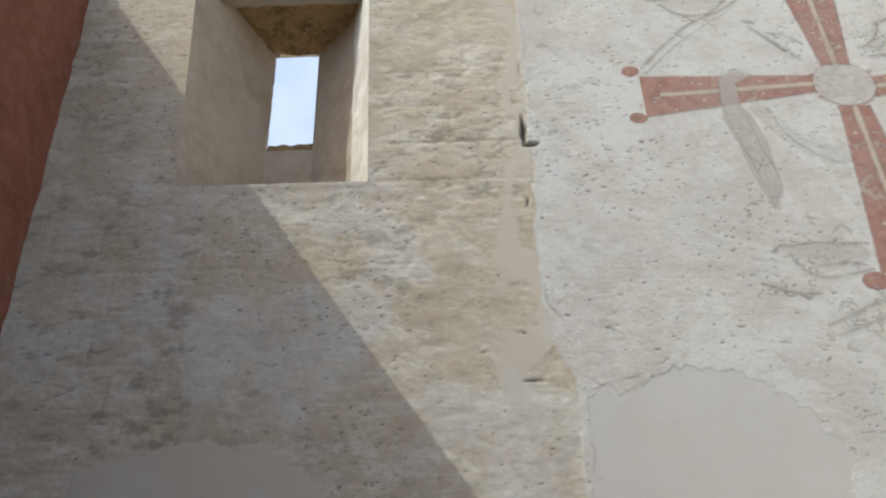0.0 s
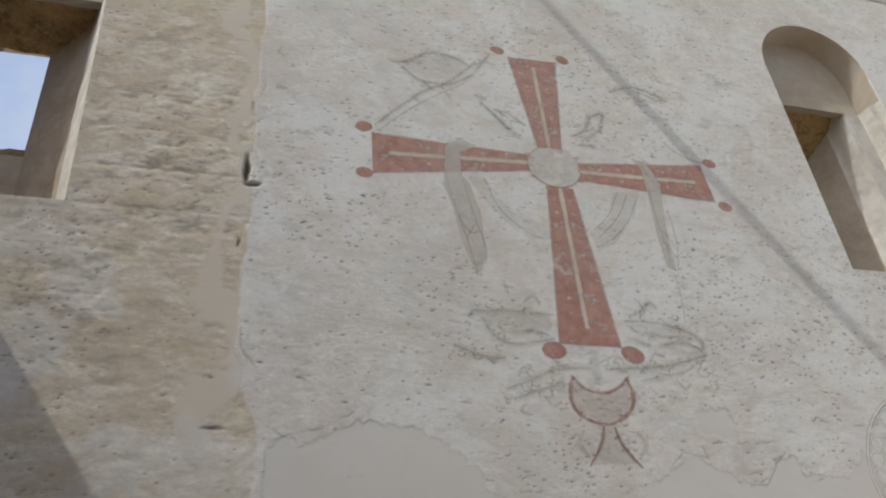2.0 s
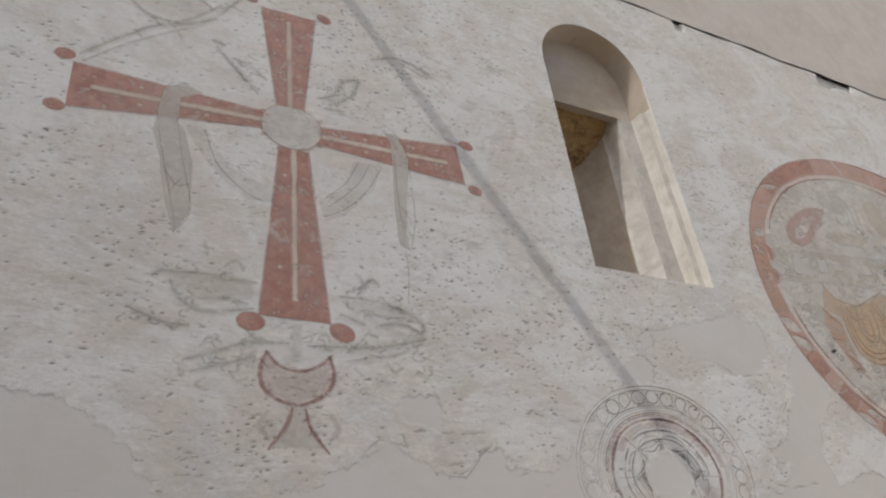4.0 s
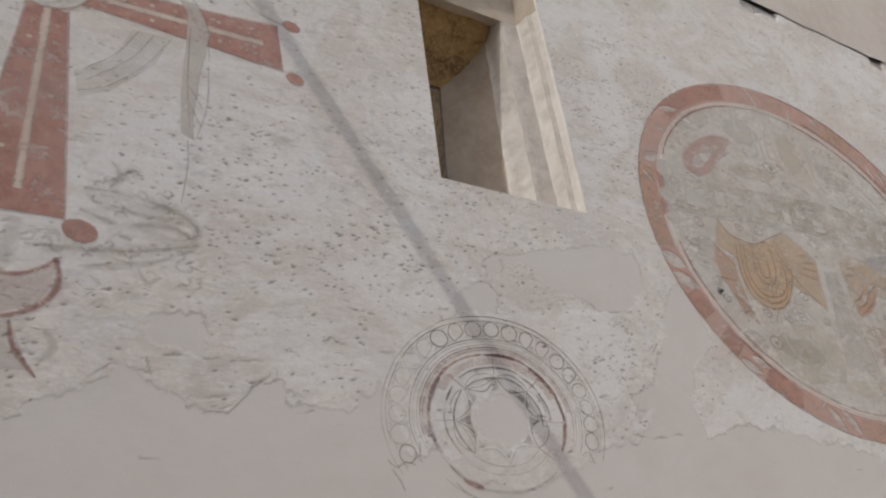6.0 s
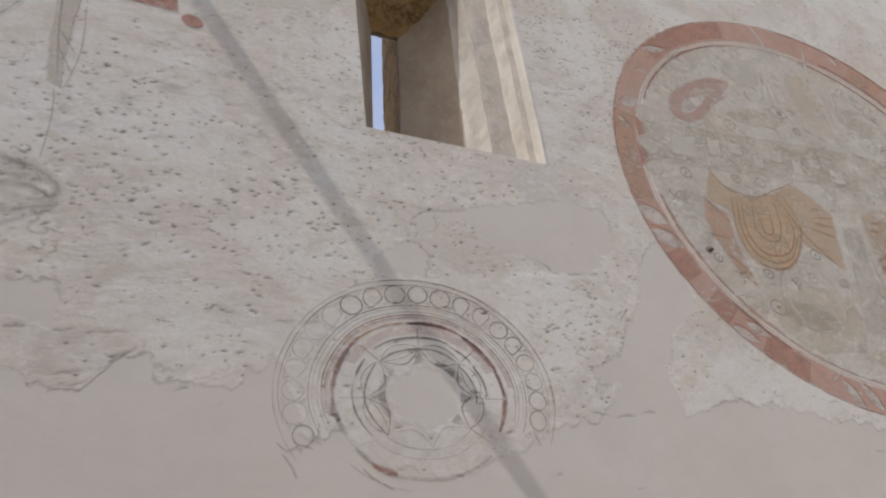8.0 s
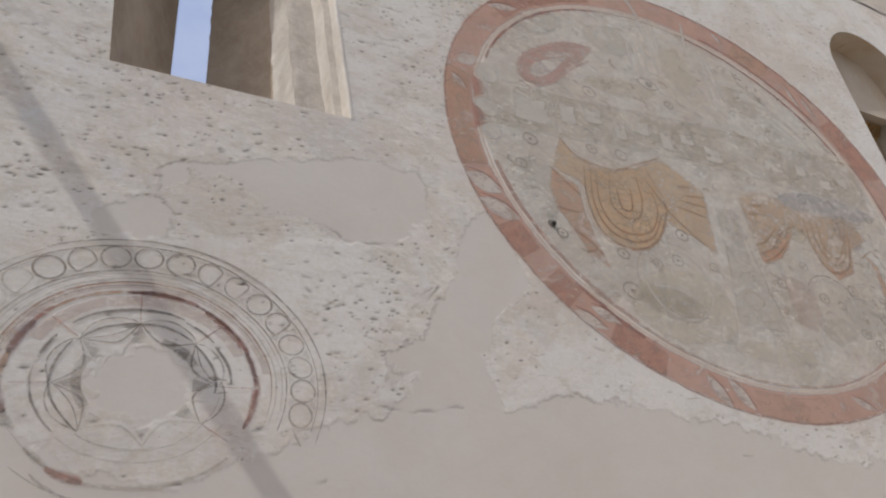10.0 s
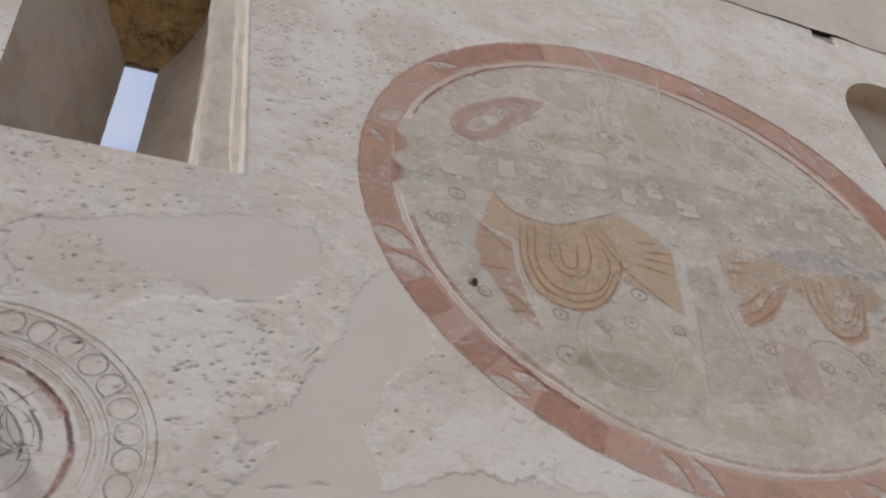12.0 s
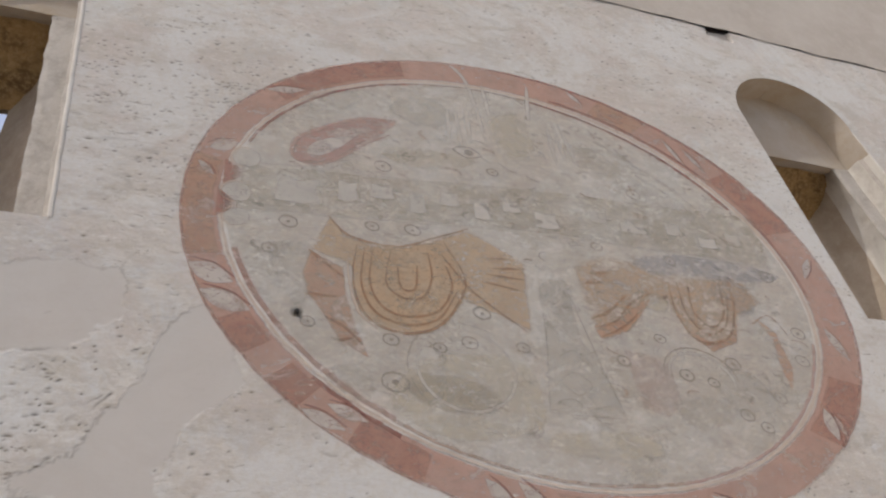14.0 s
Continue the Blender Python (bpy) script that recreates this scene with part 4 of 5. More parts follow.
    for line in ([(1.53, 4.19), (1.56, 4.32), (1.66, 4.36), (1.74, 4.34)], [(1.52, 4.18), (1.56, 3.95), (1.64, 3.62), (1.68, 3.44)], [(1.62, 4.15), (1.68, 3.85), (1.74, 3.58), (1.69, 3.45)],
                 [(1.60, 3.78), (1.66, 3.70), (1.72, 3.72)], [(1.63, 3.66), (1.69, 3.76)], [(2.74, 4.36), (2.83, 4.39), (2.93, 4.27), (2.96, 4.02)], [(2.86, 4.2), (2.87, 3.9), (2.90, 3.62)],
                 [(2.96, 4.0), (2.97, 3.75), (2.93, 3.55)], [(2.88, 3.85), (2.95, 3.74)], [(2.89, 3.75), (2.95, 3.64)], [(2.78, 4.10), (2.68, 3.90), (2.55, 3.75), (2.42, 3.67)], [(2.63, 4.08), (2.55, 3.92), (2.43, 3.79)],
                 [(2.70, 4.09), (2.61, 3.91), (2.45, 3.74)], [(1.77, 4.09), (1.84, 3.89), (1.98, 3.75), (2.11, 3.69)], [(2.90, 3.55), (2.91, 3.41), (2.90, 3.22)]):
        stroke("fold", line, 0.010, FAINT_LINE, cloth, 6)
    # chalice under the foot
    cup = tagged(new("painted_chalice"), "small dark red outlined chalice painted beneath the cross", "mural")
    coat("bowl", [(2.15, 2.85), (2.12, 2.77), (2.16, 2.67), (2.29, 2.62), (2.42, 2.67), (2.48, 2.77), (2.46, 2.86), (2.40, 2.82), (2.31, 2.79), (2.22, 2.81)], BOWL_WASH, cup, 1)
    stroke("bowl_line", [(2.15, 2.87), (2.12, 2.77), (2.16, 2.67), (2.29, 2.62), (2.42, 2.67), (2.48, 2.77), (2.455, 2.88)], 0.026, RED_DARK, cup, 3, taper=False)
    stroke("lip_line", [(2.14, 2.875), (2.21, 2.81), (2.31, 2.79), (2.40, 2.82), (2.465, 2.875)], 0.022, RED_DARK, cup, 3, taper=False)
    coat("stem", [(2.27, 2.61), (2.35, 2.61), (2.44, 2.42), (2.19, 2.42)], GREY_WASH, cup, 1)
    stroke("stem_line", [(2.28, 2.61), (2.25, 2.52), (2.17, 2.41)], 0.022, RED_DARK, cup, 3)
    stroke("stem_line", [(2.34, 2.61), (2.37, 2.51), (2.46, 2.40)], 0.022, RED_DARK, cup, 3)
    stroke("shaft", [(2.295, 3.03), (2.285, 2.83)], 0.06, GREY_WASH, cup, 2, taper=False)
    for line in ([(2.17, 2.59), (2.13, 2.52), (2.18, 2.45)], [(2.46, 2.58), (2.50, 2.52), (2.46, 2.46)], [(2.10, 2.87), (2.06, 2.82), (2.10, 2.78)]):
        stroke("side_leaf", line, 0.03, GREY_WASH, cup, 1)
    # birds, beasts and vines, all but gone
    def sketch(name, label, washes, lines, curls=()):
        group = tagged(new(name), label, "mural")
        for w in washes:
            coat("wash", spline(w, 5, True), SKETCH_WASH, group, 1, soft=0.03)
        for line in lines[:3]:
            stroke("wash", line, 0.06, SKETCH_WASH, group, 1)
        for line in lines:
            stroke("outline", line, 0.022, SKETCH_LINE, group, 3)
        for x0, x1, z0, z1, number in curls:
            for k in range(number):
                x, z, r, a = random.uniform(x0, x1), random.uniform(z0, z1), random.uniform(0.018, 0.045), random.uniform(0, 6.28)
                stroke("curl", [(x + r * math.cos(a + b) * (1 - 0.18 * b), z + 0.8 * r * math.sin(a + b) * (1 - 0.18 * b)) for b in (0, 1.1, 2.2, 3.3)], 0.016, SKETCH_LINE, group, 3, n=4)
        return group

    sketch("painted_bird", "faint grey painted bird with a twig above the cross's arm", [[(1.30, 4.92), (1.47, 5.03), (1.63, 5.02), (1.74, 4.95), (1.60, 4.82), (1.42, 4.80)]],
           [[(1.20, 4.91), (1.33, 4.92), (1.47, 5.02), (1.63, 5.02), (1.76, 4.95)], [(1.30, 4.88), (1.40, 4.79), (1.58, 4.79), (1.80, 5.01)], [(1.12, 4.38), (1.27, 4.54), (1.47, 4.72), (1.72, 4.85), (1.90, 5.10)], [(1.16, 4.36), (1.32, 4.52), (1.52, 4.68), (1.70, 4.80)],
            [(1.79, 4.98), (1.86, 5.02), (1.93, 5.00)], [(1.35, 4.65), (1.40, 4.60)], [(1.55, 4.75), (1.60, 4.66)], [(1.5, 4.70), (1.44, 4.77)]])
    sketch("painted_bird", "faint grey painted bird beside the head of the cross", [[(2.40, 4.50), (2.50, 4.56), (2.58, 4.60), (2.52, 4.46)]],
           [[(2.38, 4.48), (2.48, 4.54), (2.55, 4.66), (2.64, 4.70), (2.58, 4.55), (2.45, 4.45)], [(2.42, 4.42), (2.55, 4.43)], [(2.73, 4.91), (2.90, 4.98), (3.03, 4.96), (3.17, 4.91)], [(2.95, 4.95), (3.08, 4.90), (3.18, 4.90)], [(3.04, 4.54), (3.18, 4.43), (3.34, 4.39)]], [(2.40, 2.66, 4.42, 4.70, 9), (2.7, 3.15, 4.80, 5.0, 7)])
    sketch("painted_twig", "faint grey painted twig in the angle of the cross", [[(1.86, 4.60), (1.95, 4.56), (2.06, 4.42), (1.94, 4.47)]],
           [[(1.79, 4.68), (1.91, 4.54), (2.04, 4.40)], [(1.88, 4.62), (1.98, 4.60), (2.08, 4.52)], [(1.76, 4.72), (1.84, 4.70)]], [(1.72, 2.08, 4.42, 4.72, 12)])
    sketch("painted_beast", "faint grey painted running beast beside the cross's foot", [[(1.70, 3.21), (1.88, 3.23), (2.06, 3.22), (2.06, 3.12), (1.86, 3.10), (1.74, 3.12)]],
           [[(1.60, 3.18), (1.64, 3.22), (1.71, 3.22), (1.86, 3.23), (2.09, 3.22)], [(1.68, 3.18), (1.74, 3.08), (1.85, 3.04), (2.08, 3.08)], [(1.51, 3.02), (1.67, 2.96), (1.79, 2.96)], [(1.76, 3.14), (1.82, 3.10), (1.95, 3.12), (2.05, 3.10)], [(1.82, 3.42), (1.84, 3.33)], [(1.79, 3.38), (1.87, 3.37)], [(1.92, 3.28), (1.98, 3.33), (2.02, 3.27)]], [(1.62, 2.06, 3.04, 3.26, 12), (1.5, 1.85, 2.93, 3.02, 6)])
    sketch("painted_beast", "faint grey painted crouching beast beside the cross's foot", [[(2.52, 3.19), (2.70, 3.20), (2.90, 3.16), (2.96, 3.10), (2.80, 3.11), (2.60, 3.12)]],
           [[(2.51, 3.21), (2.69, 3.21), (2.89, 3.17), (2.98, 3.10), (2.95, 3.05)], [(2.51, 3.11), (2.67, 3.07), (2.85, 3.10), (2.95, 3.06)], [(2.61, 3.23), (2.68, 3.33), (2.73, 3.31)], [(2.58, 3.25), (2.64, 3.30), (2.60, 3.36)], [(2.62, 3.15), (2.75, 3.13), (2.88, 3.14)]], [(2.52, 2.96, 3.06, 3.26, 12)])
    sketch("painted_vine", "faint grey painted vine spreading under the cross's foot", [],
           [[(1.77, 2.79), (1.90, 2.84), (2.08, 2.91), (2.26, 2.92)], [(1.81, 2.74), (1.95, 2.79), (2.10, 2.84)], [(2.34, 2.92), (2.48, 2.93), (2.68, 2.95), (2.86, 2.99), (2.99, 3.03)], [(2.54, 2.86), (2.71, 2.90), (2.81, 2.92), (2.97, 3.0)],
            [(1.84, 2.86), (1.88, 2.91), (1.94, 2.89)], [(1.98, 2.76), (2.02, 2.71), (2.07, 2.74)], [(1.88, 2.72), (1.84, 2.68), (1.90, 2.66)], [(2.62, 2.97), (2.66, 3.02), (2.72, 3.00)], [(2.76, 2.88), (2.80, 2.83), (2.85, 2.86)], [(2.58, 2.83), (2.63, 2.79)], [(2.40, 2.97), (2.44, 2.99), (2.46, 2.95)]],
           [(1.76, 2.14, 2.70, 2.92, 16), (2.50, 3.0, 2.82, 3.02, 18), (2.05, 2.55, 2.88, 2.98, 8)])


def painted_rosette():
    """A wheel of beads and woven rings, lost in a repair at its foot."""
    root = tagged(new("painted_rosette"), "thin brown painted roundel of beads and interlaced rings, worn away below", "mural")
    cx, cz, q = 4.476, 2.372, 0.815

    def arc(name, r, a0, a1, width, mat, layer=4, n=26, drift=0.0):
        stroke(name, [(cx + (r + drift * math.sin(a * 0.11)) * math.cos(radians(a)), cz + (r + drift * math.sin(a * 0.11)) * q * math.sin(radians(a))) for a in np.linspace(a0, a1, n)], width, mat, root, layer, n=4)

    for r, width, mat, a0, a1 in (
            (0.648, 0.009, GREY_LINE, -20, 120), (0.640, 0.007, FAINT_LINE, 120, 212), (0.618, 0.007, GREY_LINE, -16, 196), (0.500, 0.008, GREY_LINE, -20, 206), (0.484, 0.005, FAINT_LINE, -16, 204),
            (0.462, 0.007, FAINT_LINE, -18, 205), (0.446, 0.006, BROWN_LINE, -15, 203), (0.431, 0.005, FAINT_LINE, 20, 200),
            (0.318, 0.013, BLACK_LINE, 66, 134), (0.309, 0.010, BLACK_LINE, 40, 64), (0.316, 0.014, BLACK_LINE, 146, 166), (0.318, 0.011, BLACK_LINE, 172, 222), (0.302, 0.014, BLACK_LINE, 4, 37),
            (0.255, 0.012, BLACK_LINE, 50, 142), (0.250, 0.013, BLACK_LINE, -6, 48), (0.264, 0.012, BLACK_LINE, 144, 232), (0.274, 0.008, FAINT_LINE, 232, 300), (0.268, 0.006, SKETCH_LINE, 300, 352),
            (0.420, 0.018, FAINT_LINE, 246, 316), (0.412, 0.007, SKETCH_LINE, 212, 250), (0.480, 0.008, SKETCH_LINE, 226, 262), (0.322, 0.006, SKETCH_LINE, 226, 330)):
        arc("ring", r, a0, a1, width, mat, drift=0.002)
    for name, r0, r1, mat, a0, a1 in (("pink_band", 0.334, 0.384, PINK_THIN, 25, 155), ("pink_band", 0.415, 0.450, PINK_THIN, 10, 195), ("soot_band", 0.176, 0.215, SOOT_WASH, 26, 72), ("soot_band", 0.170, 0.206, SOOT_WASH, 150, 216)):
        band(name, (cx, cz, r0, r0 * q, 0), (cx, cz, r1, r1 * q, 0), 0, 1, mat, root, 1, a0, a1, 60)
    # the red ring, broken into darker and paler stretches
    for a0, a1, r, wide, mat in ((-26, 10, 0.391, 0.030, RED_DARK), (6, 26, 0.385, 0.022, MAROON), (24, 60, 0.392, 0.030, RED_DARK), (34, 66, 0.396, 0.016, MAROON), (64, 98, 0.398, 0.026, RED_DARK), (72, 100, 0.399, 0.018, MAROON), (98, 136, 0.402, 0.014, BROWN_LINE),
                                 (134, 148, 0.404, 0.020, RED_DARK), (146, 168, 0.402, 0.032, MAROON), (166, 190, 0.400, 0.022, BROWN_LINE), (186, 202, 0.402, 0.030, MAROON), (200, 212, 0.404, 0.030, SOOT_WASH), (222, 236, 0.410, 0.022, SOOT_WASH), (236, 252, 0.416, 0.032, RED_DARK)):
        arc("red_ring", r, a0, a1, wide, mat, 3, 14, 0.003)
    # beads between the outer rings
    for k in range(32):
        a = 11.25 * k + 1.0
        if 208 < a < 346:
            continue
        x, z = cx + 0.562 * math.cos(radians(a)), cz + 0.562 * q * math.sin(radians(a))
        stroke("bead", oval(x, z, 0.046 + random.uniform(-0.004, 0.004), 0.041 + random.uniform(-0.003, 0.003), random.uniform(-20, 20), 12, 0, 360 if random.random() < 0.7 else 290), 0.009, SKETCH_LINE if 125 < a < 200 else GREY_LINE, root, 4, closed=True, n=3)
        for side in (0.512, 0.610):
            b = radians(a + 5.6)
            coat("gusset", [(cx + (side + du) * math.cos(b + dv), cz + (side + du) * q * math.sin(b + dv)) for du, dv in ((0, -0.045), (0, 0.045), (0.022 if side < 0.55 else -0.022, 0))], SKETCH_WASH, root, 2)
    # eight leaves woven round the ring, their inner edges sagging to a pale middle
    for k in range(8):
        a = 46 * k + 1
        faint = 220 < a + 22 < 345
        for sag, width in ((0.074, 0.009), (0.040, 0.006), (-0.030, 0.007)):
            if sag == 0.040 and k not in (0, 2, 4) or sag < 0 and faint:
                continue
            line = [(a + 46 * t, 0.258 - sag * math.sin(math.pi * t) ** 0.8) for t in np.linspace(0, 1, 11)]
            stroke("petal", [(cx + r * math.cos(radians(u)), cz + r * q * math.sin(radians(u))) for u, r in line], width, SKETCH_LINE if faint else GREY_LINE, root, 4, n=2)
        if not faint:
            stroke("spoke", [(cx + r * math.cos(radians(a)), cz + r * q * math.sin(radians(a))) for r in (0.262, 0.32, 0.378)], 0.007, PINK_WASH, root, 4)
            coat("wedge", [(cx + r * math.cos(radians(a + da)), cz + r * q * math.sin(radians(a + da))) for r, da in ((0.175, -10), (0.250, 0), (0.175, 10))], SOOT_WASH, root, 2)
        else:
            coat("wedge", [(cx + r * math.cos(radians(a + da)), cz + r * q * math.sin(radians(a + da))) for r, da in ((0.185, -8), (0.235, 0), (0.185, 8))], SKETCH_WASH, root, 2)
    # scraps of drawing at the torn foot
    for line in ([(3.86, 2.16), (3.90, 2.13), (3.95, 2.15), (4.0, 2.14)], [(3.88, 2.12), (3.92, 2.07), (3.94, 2.03)], [(5.0, 2.24), (5.03, 2.18)], [(4.2, 2.07), (4.25, 2.03), (4.33, 1.99)], [(3.98, 2.16), (4.02, 2.19), (4.02, 2.24)]):
        stroke("scrap", line, 0.013, FAINT_LINE, root, 4)


def painted_medallion():
    """The great oval: a red border with white leaves, two robed shapes on a ground strewn with eyes."""
    root = tagged(new("painted_medallion"), "great worn oval mural with red leaf border and orange robes", "mural")
    cx, cz, turn = 7.67, 3.86, -6.5
    outer, inner = (7.665, 3.846, 1.912, 1.452, -6.0), (7.605, 3.832, 1.665, 1.247, -8.5)
    ground = coat("ground", oval(7.605, 3.832, 1.655, 1.238, -8.5, 120), GROUND_WASH, root, 0)
    band("border", inner, outer, 0.05, 1.0, SALMON, root, 2, n=200)
    for a0, a1, m in ((113, 143, RED_MID), (168, 193, ORANGE_DEEP), (206, 213, RED_MID), (218, 224, RED_MID), (232, 243, RED_MID), (318, 336, RED_MID), (20, 40, RED_MID), (60, 71, ORANGE_DEEP), (262, 280, RED_PALE)):
        band("border_field", inner, outer, 0.18, 0.98, m, root, 3, a0, a1, 40)
    for a0, a1, r0, r1, m in ((95, 225, 0.93, 1.0, RED_EDGE), (225, 300, 0.95, 1.0, RED_EDGE), (318, 400, 0.93, 1.0, RED_EDGE), (40, 95, 0.90, 1.0, RED_DARK)):
        band("outer_line", inner, outer, r0, r1, m, root, 4, a0, a1, 120)
    band("inner_line", inner, outer, -0.01, 0.06, CREAM_LINE, root, 5, 0, 360, 200)
    for a0, a1, r0, r1, m in ((112, 160, -0.14, -0.04, RED_DARK), (192, 236, -0.22, -0.06, RED_EDGE), (222, 238, 0.10, 0.22, RED_DARK), (236, 285, -0.16, -0.05, HUB_LINE), (285, 345, -0.12, -0.03, PINK_WASH), (30, 84, -0.16, -0.06, RED_DARK), (40, 80, 0.16, 0.24, RED_DARK), (0, 26, 0.10, 0.20, RED_EDGE), (84, 112, -0.14, -0.05, HUB_LINE)):
        band("shadow_line", inner, outer, r0, r1, m, root, 4, a0, a1, 90)
    # white leaves, slanting across the border, with a dark line down each
    def slanted(a0, r0, a1, r1, wide, layer=5):
        p, q = ring_point(inner, outer, a0, r0), ring_point(inner, outer, a1, r1)
        m, d = (p + q) / 2, q - p
        turn = math.degrees(math.atan2(d.y, d.x))
        white = coat("leaf", leaf(m.x, m.y, d.length * 1.05, wide, turn), WHITE_PAINT, root, layer)
        side = Vector((-d.y, d.x)).normalized() * wide * 0.30
        stroke("leaf_line", [p + side, m + side * 1.5, q + side * 0.6], 0.012, RED_DARK, white, 6, n=5)

    for row in ((194.5, 0.99, 200, 0.18, 0.115), (200, 0.97, 206.5, 0.18, 0.110), (224.5, 0.92, 231, 0.72, 0.075), (226.5, 0.46, 233, 0.25, 0.070), (251, 0.30, 256, 0.97, 0.085), (256, 0.15, 261, 0.85, 0.080),
                (326, 0.25, 319, 0.85, 0.095), (325, 0.52, 321, 0.95, 0.050), (351, 0.25, 342, 0.75, 0.080), (12, 0.80, 6, 0.35, 0.070), (144, 0.90, 137, 0.30, 0.065), (166, 0.72, 161.5, 0.12, 0.095), (170, 0.82, 173, 0.30, 0.055),
                (55, 0.66, 46, 0.20, 0.050), (50, 0.72, 42, 0.45, 0.050), (78, 0.90, 73, 0.52, 0.050), (288, 0.30, 292, 0.90, 0.060)):
        slanted(*row)
    # scallops where the upper band meets the border
    for x, z, big in ((6.04, 4.20, 0.075), (6.01, 3.97, 0.075), (6.02, 3.82, 0.065)):
        shell = coat("scallop", oval(x, z, big, big * 0.9, 0, 16), WHITE_PAINT, root, 6)
        stroke("scallop_line", oval(x, z, big, big * 0.9, 0, 10, 70, 290), 0.014, CREAM_LINE, shell, 7, n=3)
    for x, z in ((5.97, 4.09), (5.955, 3.89)):
        coat("cusp", [(x - 0.03, z + 0.085), (x + 0.09, z), (x - 0.03, z - 0.085)], RED, root, 7)
    # robes
    left = coat("robe", [(6.46, 3.90), (6.54, 3.80), (6.66, 3.76), (6.82, 3.77), (7.03, 3.86), (7.17, 3.93), (7.25, 3.90), (7.36, 3.84), (7.48, 3.76), (7.47, 3.5), (7.45, 3.34), (7.32, 3.40), (7.12, 3.47), (7.01, 3.33), (6.86, 3.28), (6.71, 3.31), (6.61, 3.41), (6.575, 3.58), (6.53, 3.62), (6.36, 3.68)], ORANGE, root, 3, "faded orange robe", 0.03)
    coat("sleeve", [(6.37, 3.68), (6.33, 3.55), (6.355, 3.43), (6.43, 3.33), (6.50, 3.20), (6.64, 3.12), (6.59, 3.27), (6.545, 3.45), (6.53, 3.60)], ORANGE_DEEP, root, 3, "faded red-orange sleeve", 0.018)
    coat("fold_field", spline([(6.60, 3.72), (6.57, 3.52), (6.63, 3.34), (6.79, 3.27), (6.97, 3.32), (7.10, 3.49), (7.12, 3.63), (7.02, 3.82), (6.82, 3.76)], 6, True), ORANGE, root, 4)
    for line in ([(6.59, 3.74), (6.57, 3.52), (6.63, 3.34), (6.79, 3.27), (6.97, 3.32), (7.10, 3.49), (7.13, 3.63), (7.04, 3.83)], [(6.67, 3.73), (6.65, 3.53), (6.71, 3.40), (6.83, 3.36), (6.98, 3.41), (7.06, 3.55), (7.04, 3.68)],
                 [(6.63, 3.73), (6.61, 3.52), (6.67, 3.37), (6.81, 3.315), (6.97, 3.36), (7.08, 3.52)], [(6.76, 3.73), (6.73, 3.54), (6.81, 3.46), (6.91, 3.48), (6.96, 3.60), (6.95, 3.74)], [(6.79, 3.65), (6.80, 3.52), (6.87, 3.52), (6.89, 3.66)],
                 [(7.02, 3.75), (7.15, 3.56), (7.28, 3.45), (7.43, 3.34)], [(7.29, 3.70), (7.48, 3.72)], [(7.25, 3.66), (7.46, 3.65)], [(7.22, 3.61), (7.45, 3.58)], [(7.26, 3.76), (7.38, 3.77)], [(6.36, 3.68), (6.44, 3.61), (6.53, 3.54)], [(6.35, 3.43), (6.50, 3.43)], [(6.44, 3.32), (6.53, 3.27), (6.61, 3.19)],
                 [(6.50, 3.20), (6.57, 3.22)], [(6.45, 3.90), (6.56, 3.79), (6.79, 3.76), (7.00, 3.85), (7.19, 3.94)]):
        stroke("fold_line", line, 0.016, BROWN_LINE, left, 6)
    stroke("fold_line", [(6.545, 3.64), (6.555, 3.5), (6.60, 3.35), (6.68, 3.28)], 0.016, CREAM, left, 6)
    right = coat("robe", [(7.75, 3.79), (7.95, 3.89), (8.16, 3.88), (8.25, 3.82), (8.58, 3.83), (8.79, 3.86), (8.89, 3.83), (8.95, 3.68), (8.76, 3.58), (8.67, 3.40), (8.49, 3.34), (8.36, 3.43), (8.29, 3.60), (8.19, 3.63), (8.07, 3.44), (7.85, 3.33), (7.80, 3.41), (7.77, 3.58)], ORANGE_WORN, root, 3, "worn orange robe with red hem", 0.05)
    coat("hem", [(7.83, 3.34), (7.80, 3.42), (7.95, 3.47), (8.12, 3.60), (8.20, 3.63), (8.10, 3.50), (8.0, 3.40)], ORANGE_DEEP, root, 4)
    coat("hem", [(8.36, 3.46), (8.49, 3.40), (8.64, 3.44), (8.72, 3.55), (8.67, 3.40), (8.49, 3.33)], ORANGE_DEEP, root, 4)
    for line in ([(8.34, 3.76), (8.34, 3.54), (8.43, 3.39), (8.62, 3.43), (8.73, 3.62), (8.76, 3.83)], [(8.47, 3.77), (8.45, 3.58), (8.54, 3.49), (8.65, 3.59), (8.69, 3.80)], [(8.40, 3.77), (8.40, 3.56), (8.50, 3.44), (8.64, 3.52), (8.72, 3.72)], [(7.82, 3.41), (7.94, 3.46), (8.08, 3.60), (8.22, 3.67)],
                 [(7.84, 3.36), (7.98, 3.43), (8.12, 3.55)], [(7.80, 3.46), (7.92, 3.52), (8.05, 3.64)], [(8.82, 3.54), (8.96, 3.61), (9.04, 3.49)], [(7.85, 3.75), (7.98, 3.77)], [(7.80, 3.68), (7.92, 3.70)]):
        stroke("fold_line", line, 0.016, BROWN_LINE, right, 6)
    coat("trail", [(8.86, 3.58), (8.97, 3.50), (8.99, 3.28), (8.92, 3.14), (8.90, 3.30), (8.92, 3.45)], ORANGE_DEEP, root, 2)
    coat("blue_field", spline([(8.15, 3.88), (8.44, 3.97), (8.87, 3.98), (9.16, 3.90), (8.94, 3.83), (8.54, 3.82), (8.27, 3.80)], 5, True), BLUE_WASH, root, 4)
